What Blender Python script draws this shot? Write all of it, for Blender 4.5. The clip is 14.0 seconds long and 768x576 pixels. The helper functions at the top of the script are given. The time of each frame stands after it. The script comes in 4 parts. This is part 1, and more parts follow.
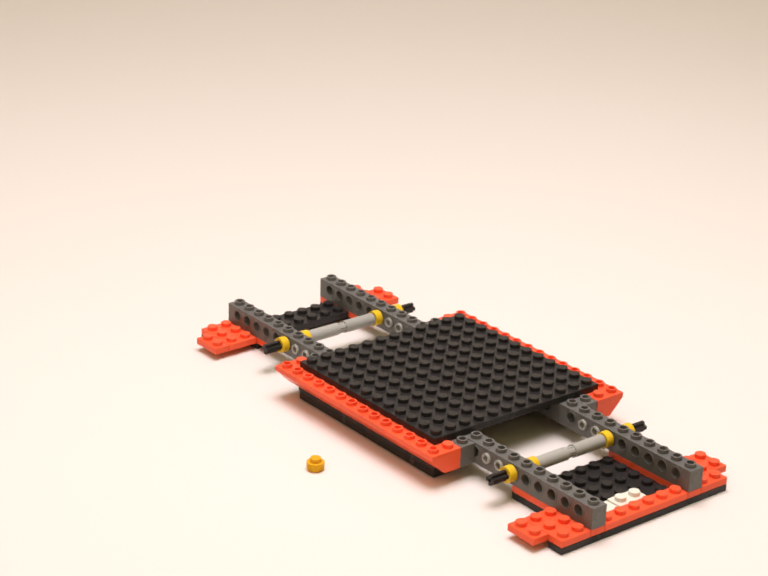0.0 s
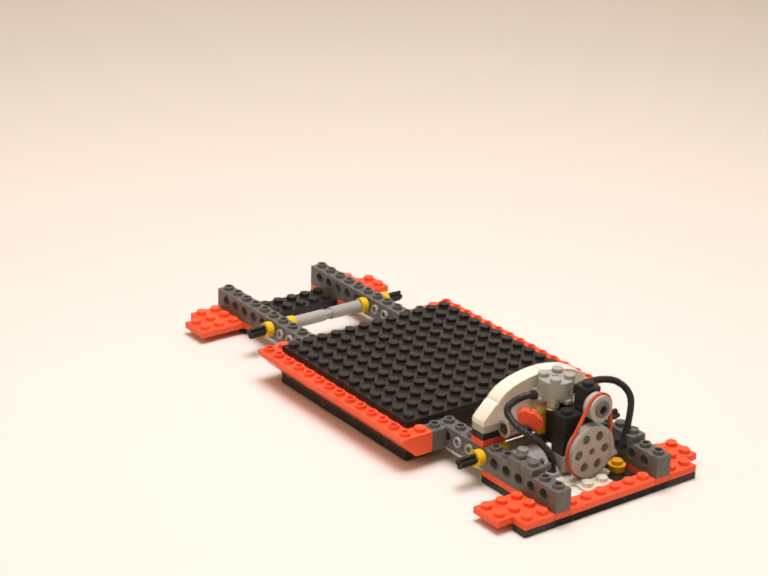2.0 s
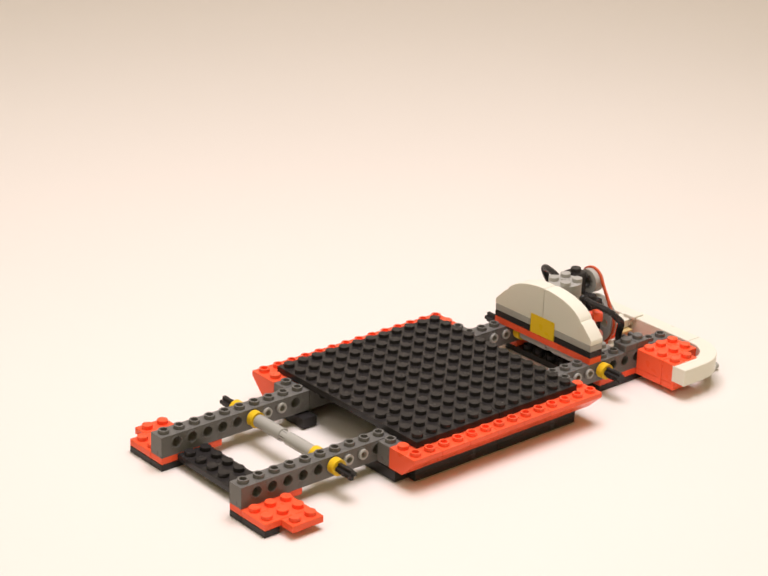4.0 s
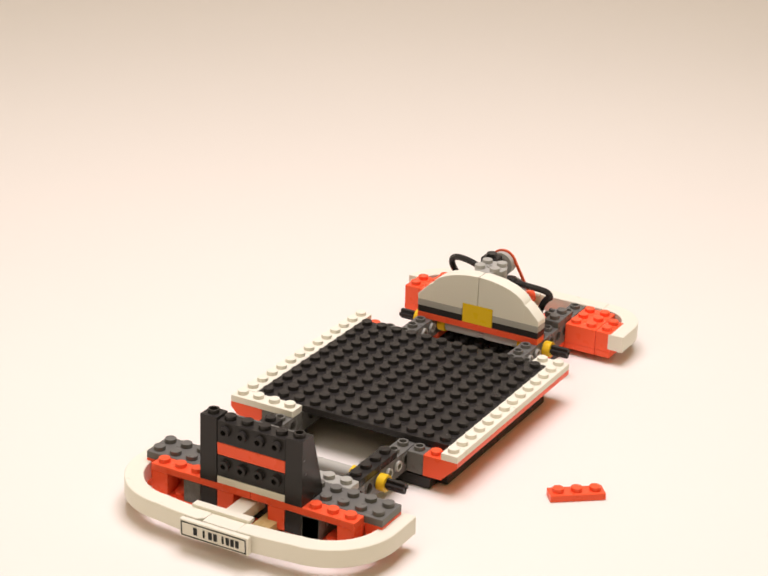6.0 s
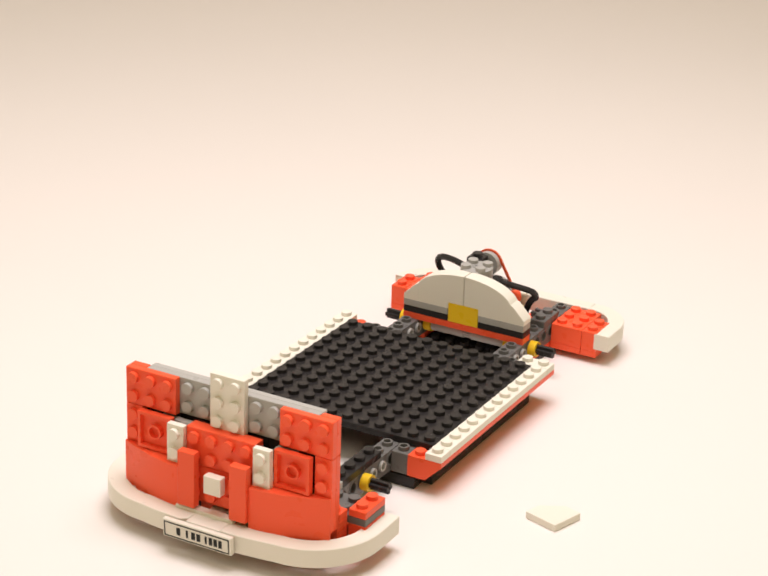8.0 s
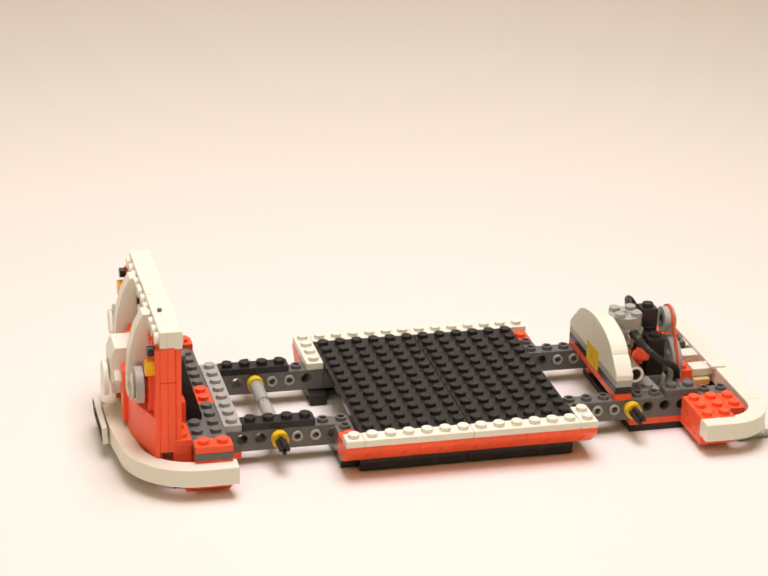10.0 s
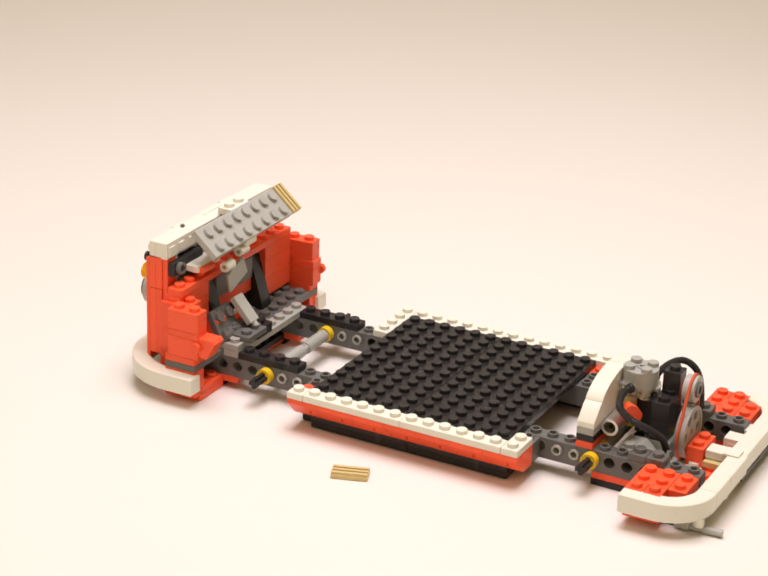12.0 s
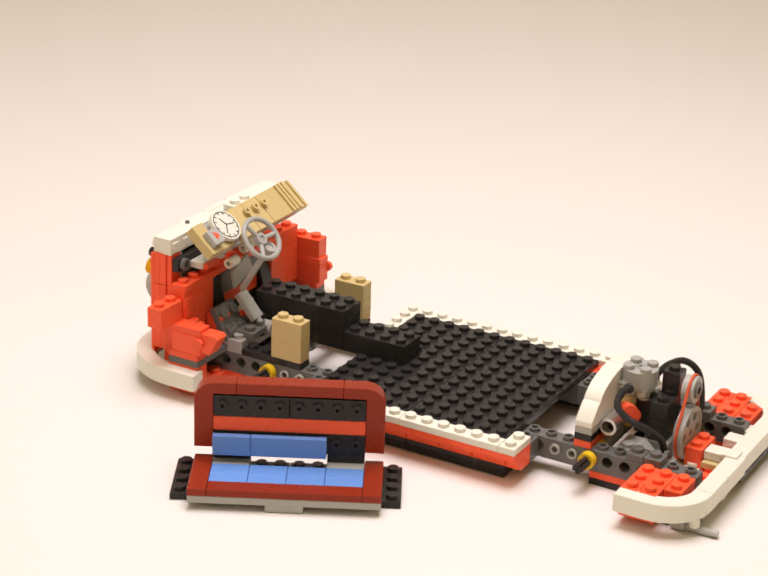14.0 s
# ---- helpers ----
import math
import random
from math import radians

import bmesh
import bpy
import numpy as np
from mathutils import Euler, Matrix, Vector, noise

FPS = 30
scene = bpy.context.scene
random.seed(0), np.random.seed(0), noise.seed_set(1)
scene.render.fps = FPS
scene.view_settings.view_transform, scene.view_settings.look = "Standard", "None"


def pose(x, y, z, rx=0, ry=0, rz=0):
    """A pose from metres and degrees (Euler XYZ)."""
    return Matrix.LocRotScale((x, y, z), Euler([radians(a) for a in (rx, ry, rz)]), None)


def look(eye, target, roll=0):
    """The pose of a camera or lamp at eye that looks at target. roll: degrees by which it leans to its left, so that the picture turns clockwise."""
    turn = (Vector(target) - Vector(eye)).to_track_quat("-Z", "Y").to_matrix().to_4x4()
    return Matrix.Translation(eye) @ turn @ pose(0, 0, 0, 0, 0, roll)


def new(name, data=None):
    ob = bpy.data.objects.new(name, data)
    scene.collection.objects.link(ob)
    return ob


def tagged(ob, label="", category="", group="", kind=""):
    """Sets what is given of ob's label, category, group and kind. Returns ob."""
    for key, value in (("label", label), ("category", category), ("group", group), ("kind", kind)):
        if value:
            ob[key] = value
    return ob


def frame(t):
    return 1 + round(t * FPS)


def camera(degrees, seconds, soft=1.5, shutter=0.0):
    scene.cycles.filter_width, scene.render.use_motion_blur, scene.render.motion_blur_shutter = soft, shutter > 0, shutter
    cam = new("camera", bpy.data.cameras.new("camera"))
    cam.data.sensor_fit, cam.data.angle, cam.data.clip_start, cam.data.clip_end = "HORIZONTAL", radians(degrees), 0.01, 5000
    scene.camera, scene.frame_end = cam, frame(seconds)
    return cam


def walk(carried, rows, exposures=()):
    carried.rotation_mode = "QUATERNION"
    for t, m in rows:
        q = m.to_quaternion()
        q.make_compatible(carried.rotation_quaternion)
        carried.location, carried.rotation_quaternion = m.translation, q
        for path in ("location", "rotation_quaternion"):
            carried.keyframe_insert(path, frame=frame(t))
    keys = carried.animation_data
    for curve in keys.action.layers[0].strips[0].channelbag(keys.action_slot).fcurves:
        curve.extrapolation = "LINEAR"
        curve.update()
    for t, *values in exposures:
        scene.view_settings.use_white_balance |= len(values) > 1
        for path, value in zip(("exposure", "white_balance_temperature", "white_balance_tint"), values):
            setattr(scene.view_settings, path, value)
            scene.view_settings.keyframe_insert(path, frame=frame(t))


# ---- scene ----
CAM_UP, CAM_DOWN = 0.41953, 22.515
cam = camera(20.572, 14.0, soft=1.75)
CAM_POSE = pose(0, 0, CAM_UP, 90 - CAM_DOWN, 0, 0) @ pose(0, 0, 0, 0, 0, 1.969)
walk(cam, [(0, CAM_POSE), (14, CAM_POSE)])

# ---- light ----
scene.view_settings.exposure = 0.15
world = bpy.data.worlds.new("studio_room")
scene.world = world
world.use_nodes = True
world.node_tree.nodes["Background"].inputs[0].default_value = (1.0, 0.85, 0.40, 1)
world.node_tree.nodes["Background"].inputs[1].default_value = 0.33


def area_light(name, eye, target, size, watts, colour):
    data = bpy.data.lights.new(name, "AREA")
    data.shape, data.size, data.energy, data.color = "SQUARE", size, watts, colour
    ob = new(name, data)
    ob.matrix_world = look(eye, target)
    return ob


area_light("overhead_softbox", (0.03, 0.86, 0.96), (0.03, 0.83, 0.0), 0.58, 9.6, (0.97, 0.905, 0.95))
# added fill without a known source: lifts the left front and upright faces
area_light("front_softbox", (-0.4, 0.35, 0.75), (0.0, 0.78, 0.0), 0.45, 0.9, (1.0, 0.905, 0.88))

# ---- materials ----


def plastic(name, colour, rough=0.28, spread=0.06, clear=0.0, metal=0.0, shine=0.21):
    m = bpy.data.materials.new(name)
    m.use_nodes = True
    t = m.node_tree
    b = t.nodes["Principled BSDF"]
    pos = t.nodes.new("ShaderNodeTexCoord")
    big, fine = t.nodes.new("ShaderNodeTexNoise"), t.nodes.new("ShaderNodeTexNoise")
    big.inputs["Scale"].default_value, fine.inputs["Scale"].default_value = 140, 2600
    info = t.nodes.new("ShaderNodeObjectInfo")
    tone = t.nodes.new("ShaderNodeMapRange")
    tone.inputs["To Min"].default_value, tone.inputs["To Max"].default_value = 1 - spread, 1 + spread
    hsv = t.nodes.new("ShaderNodeHueSaturation")
    hsv.inputs["Color"].default_value = (*colour, 1)
    gloss = t.nodes.new("ShaderNodeMapRange")
    gloss.inputs["To Min"].default_value, gloss.inputs["To Max"].default_value = rough - 0.08, rough + 0.12
    bump = t.nodes.new("ShaderNodeBump")
    bump.inputs["Strength"].default_value, bump.inputs["Distance"].default_value = 0.05, 0.0002
    link = t.links.new
    link(pos.outputs["Object"], big.inputs["Vector"])
    link(pos.outputs["Object"], fine.inputs["Vector"])
    link(info.outputs["Random"], tone.inputs["Value"])
    link(tone.outputs["Result"], hsv.inputs["Value"])
    link(hsv.outputs["Color"], b.inputs["Base Color"])
    link(big.outputs["Fac"], gloss.inputs["Value"])
    link(gloss.outputs["Result"], b.inputs["Roughness"])
    link(fine.outputs["Fac"], bump.inputs["Height"])
    link(bump.outputs["Normal"], b.inputs["Normal"])
    b.inputs["Specular IOR Level"].default_value = shine
    b.inputs["Metallic"].default_value = metal
    if clear:
        b.inputs["Transmission Weight"].default_value = clear
        b.inputs["IOR"].default_value = 1.18
    return m


MAT = {
    "red": plastic("red_plastic", (0.93, 0.115, 0.046)),
    "black": plastic("black_plastic", (0.030, 0.027, 0.027), 0.22, shine=0.2),
    "dark_grey": plastic("dark_grey_plastic", (0.15, 0.143, 0.137)),
    "grey": plastic("light_grey_plastic", (0.42, 0.405, 0.38)),
    "white": plastic("white_plastic", (0.80, 0.76, 0.67), 0.3, 0.02),
    "yellow": plastic("yellow_plastic", (0.84, 0.54, 0.025)),
    "tan": plastic("tan_plastic", (0.62, 0.47, 0.22)),
    "blue": plastic("blue_plastic", (0.15, 0.30, 0.70)),
    "dark_red": plastic("dark_red_plastic", (0.28, 0.030, 0.011)),
    "orange": plastic("clear_orange_plastic", (1.0, 0.52, 0.03), 0.12, 0.02, 0.25),
    "clear": plastic("clear_plastic", (1.0, 0.96, 0.86), 0.1, 0.02, 0.82),
    "rubber": plastic("red_rubber", (0.65, 0.10, 0.04), 0.55),
    "chrome": plastic("pearl_grey_plastic", (0.42, 0.40, 0.38), 0.3),
    "silver": plastic("silver_plastic", (0.62, 0.60, 0.57), 0.28, 0.03, 0.0, 0.85),
    "ink": plastic("black_print", (0.02, 0.02, 0.02), 0.5),
}


def paper(name, colour):
    m = bpy.data.materials.new(name)
    m.use_nodes = True
    t = m.node_tree
    b = t.nodes["Principled BSDF"]
    b.inputs["Roughness"].default_value = 0.75
    b.inputs["Specular IOR Level"].default_value = 0.25
    pos = t.nodes.new("ShaderNodeTexCoord")
    big, fine = t.nodes.new("ShaderNodeTexNoise"), t.nodes.new("ShaderNodeTexNoise")
    big.inputs["Scale"].default_value, fine.inputs["Scale"].default_value = 2.2, 900
    ramp = t.nodes.new("ShaderNodeValToRGB")
    ramp.color_ramp.elements[0].color = (*[c * 0.955 for c in colour], 1)
    ramp.color_ramp.elements[1].color = (*colour, 1)
    bump = t.nodes.new("ShaderNodeBump")
    bump.inputs["Strength"].default_value, bump.inputs["Distance"].default_value = 0.08, 0.0003
    link = t.links.new
    link(pos.outputs["Object"], big.inputs["Vector"])
    link(pos.outputs["Object"], fine.inputs["Vector"])
    link(big.outputs["Fac"], ramp.inputs["Fac"])
    link(ramp.outputs["Color"], b.inputs["Base Color"])
    link(fine.outputs["Fac"], bump.inputs["Height"])
    link(bump.outputs["Normal"], b.inputs["Normal"])
    return m


# ---- the paper sweep ----
def sweep():
    bm = bmesh.new()
    line = [(-1.3, 0.0), (0.4, 0.0), (1.62, 0.0)]
    r = 0.3
    for i in range(1, 25):
        a = radians(90 * i / 24)
        line.append((1.62 + r * math.sin(a), r - r * math.cos(a)))
    line.append((1.62 + r, 1.7))
    rows = []
    for y, z in line:
        rows.append([bm.verts.new((x, y, z)) for x in (-1.8, -0.6, 0.6, 1.8)])
    for a, b in zip(rows, rows[1:]):
        for i in range(3):
            bm.faces.new((a[i], a[i + 1], b[i + 1], b[i])).smooth = True
    me = bpy.data.meshes.new("backdrop")
    bm.to_mesh(me)
    bm.free()
    me.materials.append(paper("cream_paper", (0.83, 0.768, 0.735)))
    ob = new("backdrop", me)
    mod = ob.modifiers.new("thickness", "SOLIDIFY")
    mod.thickness, mod.offset = 0.003, -1.0
    return tagged(ob, "seamless cream paper sweep curving up behind the toy", "backdrop", kind="structure")


sweep()

# ---- toy brick system: studs 8 mm apart, plates 3.2 mm high ----
S, P = 0.008, 0.0032
GAP = 0.0001
STEP = 1 / 30
MESHES = {}
PIECES = []   # every piece that is put on later: (object, thing, times and poses)


def box(bm, x0, y0, z0, x1, y1, z1, bevel=0.00022):
    made = bmesh.ops.create_cube(bm, size=1)["verts"]
    for v in made:
        v.co = Vector((x0 + (v.co.x + 0.5) * (x1 - x0), y0 + (v.co.y + 0.5) * (y1 - y0), z0 + (v.co.z + 0.5) * (z1 - z0)))
    if bevel:
        edges = list({e for v in made for e in v.link_edges})
        bmesh.ops.bevel(bm, geom=edges, offset=bevel, segments=1, affect="EDGES", profile=0.5)


def rod(bm, at, axis, r, length, seg=18, r2=None, inner=0.0):
    """A cylinder (or a tube) from at along axis."""
    d = Vector(axis).normalized()
    q = d.to_track_quat("Z", "Y").to_matrix()
    r2 = r if r2 is None else r2
    rings = []
    for rr, h in ((r, 0.0), (r2, length)):
        rings.append([bm.verts.new(Vector(at) + q @ Vector((rr * math.cos(2 * math.pi * i / seg), rr * math.sin(2 * math.pi * i / seg), h))) for i in range(seg)])
    a, b = rings
    for i in range(seg):
        bm.faces.new((a[i], a[(i + 1) % seg], b[(i + 1) % seg], b[i]))
    if not inner:
        bm.faces.new(a[::-1])
        bm.faces.new(b)
        return
    c, e = [[bm.verts.new(Vector(at) + q @ Vector((inner * math.cos(2 * math.pi * i / seg), inner * math.sin(2 * math.pi * i / seg), h))) for i in range(seg)] for h in (0.0, length)]
    for i in range(seg):
        j = (i + 1) % seg
        bm.faces.new((c[j], c[i], e[i], e[j]))
        bm.faces.new((b[i], b[j], e[j], e[i]))
        bm.faces.new((a[j], a[i], c[i], c[j]))


def stud(bm, x, y, z, hollow=False):
    if hollow:
        rod(bm, (x, y, z - 0.0002), (0, 0, 1), 0.00245, 0.0019, 18, 0.0024, 0.0016)
    else:
        rod(bm, (x, y, z - 0.0002), (0, 0, 1), 0.00245, 0.00192, 18)
        rod(bm, (x, y, z + 0.00172), (0, 0, 1), 0.00245, 0.0001, 18, 0.00236)


def slab(bm, outline, z0, z1, holes=(), axis="z", bevel=0.0):
    """A flat outline (with round holes: x, y, r) made solid between two heights along an axis."""
    edges = []
    loops = [[(x, y) for x, y in outline]]
    for x, y, r in holes:
        loops.append([(x + r * math.cos(2 * math.pi * i / 16), y + r * math.sin(2 * math.pi * i / 16)) for i in range(16)])
    turn = {"z": lambda x, y, z: (x, y, z), "y": lambda x, y, z: (x, z, y), "x": lambda x, y, z: (z, x, y)}[axis]
    for loop in loops:
        vs = [bm.verts.new(turn(x, y, z0)) for x, y in loop]
        edges += [bm.edges.new((vs[i], vs[(i + 1) % len(vs)])) for i in range(len(vs))]
    faces = [f for f in bmesh.ops.triangle_fill(bm, use_beauty=True, edges=edges)["geom"] if isinstance(f, bmesh.types.BMFace)]
    out = bmesh.ops.extrude_face_region(bm, geom=faces)["geom"]
    shift = Vector(turn(0, 0, z1 - z0))
    for v in out:
        if isinstance(v, bmesh.types.BMVert):
            v.co += shift
    bmesh.ops.recalc_face_normals(bm, faces=bm.faces[:])


def block(nx, ny, h, top="s", skip=()):
    """A brick or plate, nx by ny studs and h plates high, its middle at the origin; top: s solid, o hollow, - smooth."""
    def make(bm):
        box(bm, -nx * S / 2 + GAP, -ny * S / 2 + GAP, 0, nx * S / 2 - GAP, ny * S / 2 - GAP, h * P)
        if top != "-":
            for i in range(int(nx)):
                for j in range(int(ny)):
                    if (i, j) not in skip:
                        stud(bm, (i + 0.5 - nx / 2) * S, (j + 0.5 - ny / 2) * S, h * P, top == "o")
    return ("block", nx, ny, h, top, tuple(skip)), make


def mesh(name, key, make, col):
    key = (key, col)
    if key not in MESHES:
        bm = bmesh.new()
        make(bm)
        me = bpy.data.meshes.new(name)
        bm.to_mesh(me)
        bm.free()
        me.materials.append(MAT[col])
        me.polygons.foreach_set("use_smooth", [True] * len(me.polygons))
        me.set_sharp_from_angle(angle=radians(32))
        MESHES[key] = me
    return MESHES[key]


# the toy's way on the table: seconds, x, y, turn in degrees
VAN_ROWS = [
    (0, 0.03035, 0.86897, -50.696), (0.5, 0.02888, 0.8672, -52.348), (1, 0.02586, 0.86973, -51.362), (1.5, 0.02411, 0.8727, -49.61), (1.6, 0.0215, 0.8795, -52.3),
    (2, 0.0209, 0.88337, -52.684), (2.5, 0.02005, 0.88626, -51.477), (3, 0.01746, 0.89108, -48.43), (3.1, 0.0185, 0.8885, -40.5), (3.2, 0.0235, 0.8865, -27.5),
    (3.3, 0.0235, 0.8865, -26.0), (3.4, 0.029, 0.8825, -9.5), (3.5, 0.03179, 0.88137, -1.503), (3.6, 0.0315, 0.8775, 4.0), (3.7, 0.031, 0.8755, 11.0),
    (4.3, 0.0117, 0.8576, 59.73), (5.8, 0.01142, 0.86041, 61.23), (6, 0.01031, 0.86058, 61.623), (6.5, 0.01014, 0.86335, 61.68), (7, 0.00986, 0.86228, 61.739),
    (7.5, 0.00986, 0.86228, 61.739), (8, 0.0036, 0.86016, 61.698), (8.2, 0.00415, 0.86183, 60.465), (9.5, 0.006, 0.8625, 58.5), (9.9, 0.022, 0.8635, 26.0),
    (10.3, 0.03293, 0.86407, -7.485), (10.4, 0.0335, 0.863, -11.5), (10.5, 0.03682, 0.8613, -23.967), (10.7, 0.0366, 0.8634, -29.4), (11, 0.03741, 0.86376, -29.574),
    (11.5, 0.03633, 0.86484, -27.911), (12, 0.0341, 0.8671, -27.335), (12.5, 0.03537, 0.86922, -29.131), (13, 0.03498, 0.86858, -28.774), (14, 0.0349, 0.86902, -28.764)]


def van_pose(t):
    a = VAN_ROWS[0]
    for b in VAN_ROWS[1:]:
        if t <= b[0]:
            k = (t - a[0]) / (b[0] - a[0])
            return pose(*(a[i] + k * (b[i] - a[i]) for i in (1, 2)), 0, 0, 0, a[3] + k * (b[3] - a[3]))
        a = b
    return pose(a[1], a[2], 0, 0, 0, a[3])


van = tagged(new("toy_camper_van"), "half-built red and white brick-built toy camper van on cream paper", "toy van")


def put(name, key, make, col, home, parent=None, at=None, loose=None, label=""):
    """A piece: home is its pose on its thing; at: the second it is put on; loose: (second, x, y, turn) where it first lies on the table."""
    ob = new(name, mesh(name, key, make, col))
    ob.parent = parent or van
    ob.matrix_basis = home
    if label:
        ob["label"] = label
    if at is not None:
        PIECES.append((ob, home, round(at * FPS) / FPS, loose))
    return ob


def B(name, col, x, y, z, nx, ny, h=1, top="s", skip=(), **more):
    """A brick with its lowest corner at (x, y) studs and z plates."""
    key, make = block(nx, ny, h, top, skip)
    return put(name, key, make, col, pose((x + nx / 2) * S, (y + ny / 2) * S, z * P), **more)


# ---- shapes of the special pieces (middle at the origin, lying as they sit on the toy) ----
def beam(n, end=""):
    """A technic brick with n studs and n - 1 round holes."""
    def make(bm):
        h = n * S / 2 - GAP
        slab(bm, [(-h, 0), (h, 0), (h, 3 * P), (-h, 3 * P)], -S / 2 + GAP, S / 2 - GAP, [((i - n / 2) * S, 1.8 * P, 0.00245) for i in range(1, n)], "y")
        for i in range(n):
            stud(bm, (i + 0.5 - n / 2) * S, 0, 3 * P, True)
        for i in range(1, n):
            for side in (-1, 1):
                rod(bm, ((i - n / 2) * S, side * (S / 2 - GAP) + (0.0003 if side > 0 else 0) - 0.0003, 1.8 * P), (0, 1, 0), 0.0031, 0.0003, 18, None, 0.0025)
    return ("beam", n), make


def profile(name, outline, width, axis="y"):
    """A piece with a side outline (studs along, plates up), width studs across."""
    def make(bm):
        slab(bm, [(a * S, b * P) for a, b in outline], -width * S / 2 + GAP, width * S / 2 - GAP, (), axis)
        bmesh.ops.bevel(bm, geom=[e for e in bm.edges if e.is_boundary is False and e.calc_face_angle(0) > 0.5], offset=0.0002, segments=1, affect="EDGES")
    return ("profile", name, tuple(outline), width, axis), make


def cyl(r, length, axis=(0, 0, 1), inner=0.0, seg=24):
    return ("cyl", r, length, axis, inner, seg), lambda bm: rod(bm, (0, 0, 0), axis, r, length, seg, None, inner)


def axle(length):
    """A cross-shaped axle along y."""
    def make(bm):
        for w, h in ((0.0024, 0.0009), (0.0009, 0.0024)):
            box(bm, -w, -length / 2, -h, w, length / 2, h, 0.0002)
    return ("axle", length), make


def hose(points, r=0.00165):
    """A ribbed hose through points (studs, studs, plates)."""
    def make(bm):
        ctrl = [Vector((x * S, y * S, z * P)) for x, y, z in points]
        line = []
        for i in range(len(ctrl) - 1):
            p0, p1, p2, p3 = ctrl[max(i - 1, 0)], ctrl[i], ctrl[i + 1], ctrl[min(i + 2, len(ctrl) - 1)]
            for k in range(14):
                u = k / 14
                line.append(0.5 * (2 * p1 + (p2 - p0) * u + (2 * p0 - 5 * p1 + 4 * p2 - p3) * u * u + (3 * p1 - p0 - 3 * p2 + p3) * u ** 3))
        line.append(ctrl[-1])
        rings = []
        side = Vector((1, 0.3, 0.2))
        for i, p in enumerate(line):
            d = (line[min(i + 1, len(line) - 1)] - line[max(i - 1, 0)]).normalized()
            a = (side - d * side.dot(d)).normalized()
            b = d.cross(a)
            side = a
            rr = r * (1.0 if i % 2 else 0.86) * (1.35 if i < 6 or i > len(line) - 6 else 1)
            rings.append([bm.verts.new(p + rr * (a * math.cos(q) + b * math.sin(q))) for q in (2 * math.pi * j / 10 for j in range(10))])
        for a, b in zip(rings, rings[1:]):
            for j in range(10):
                bm.faces.new((a[j], a[(j + 1) % 10], b[(j + 1) % 10], b[j]))
        bm.faces.new(rings[0][::-1])
        bm.faces.new(rings[-1])
    return ("hose", tuple(points)), make


def bumper(x_end, x_out, half, y0, y1, radius, height=3, bow=0.0):
    """One length of a rounded bumper band from y0 to y1 (studs); a band that runs round a corner ends at x_end."""
    def make(bm):
        s = 1 if x_out > x_end else -1

        def edge(inset):
            r, out, w = radius - inset, x_out - s * inset, half - inset
            pts = []
            if y0 <= -half + 0.01:
                pts.append((x_end, -w))
                for i in range(13):
                    a = radians(90 * i / 12)
                    pts.append((out - s * r + s * r * math.sin(a), -w + r - r * math.cos(a)))
            else:
                pts.append((out, y0))
            for i in range(1, 8):
                u = i / 8
                lo = max(y0, -half + radius)
                hi = min(y1, half - radius)
                y = lo + (hi - lo) * u
                pts.append((out + s * bow * (1 - (y / (half - radius)) ** 2), y))
            if y1 >= half - 0.01:
                for i in range(13):
                    a = radians(90 * i / 12)
                    pts.append((out - s * r + s * r * math.cos(a), w - r + r * math.sin(a)))
                pts.append((x_end, w))
            else:
                pts.append((out + s * bow * (1 - (y1 / (half - radius)) ** 2), y1))
            return pts
        outer, inner = edge(0), edge(1.0)
        slab(bm, [(x * S, y * S) for x, y in outer + inner[::-1]], 0, height * P)
        bmesh.ops.bevel(bm, geom=[e for e in bm.edges if e.calc_face_angle(0) > 0.6], offset=0.0003, segments=1, affect="EDGES")
    return ("bumper", x_end, x_out, half, y0, y1, radius, height, bow), make


def at(x, y, z, rx=0, ry=0, rz=0):
    return pose(x * S, y * S, z * P, rx, ry, rz)


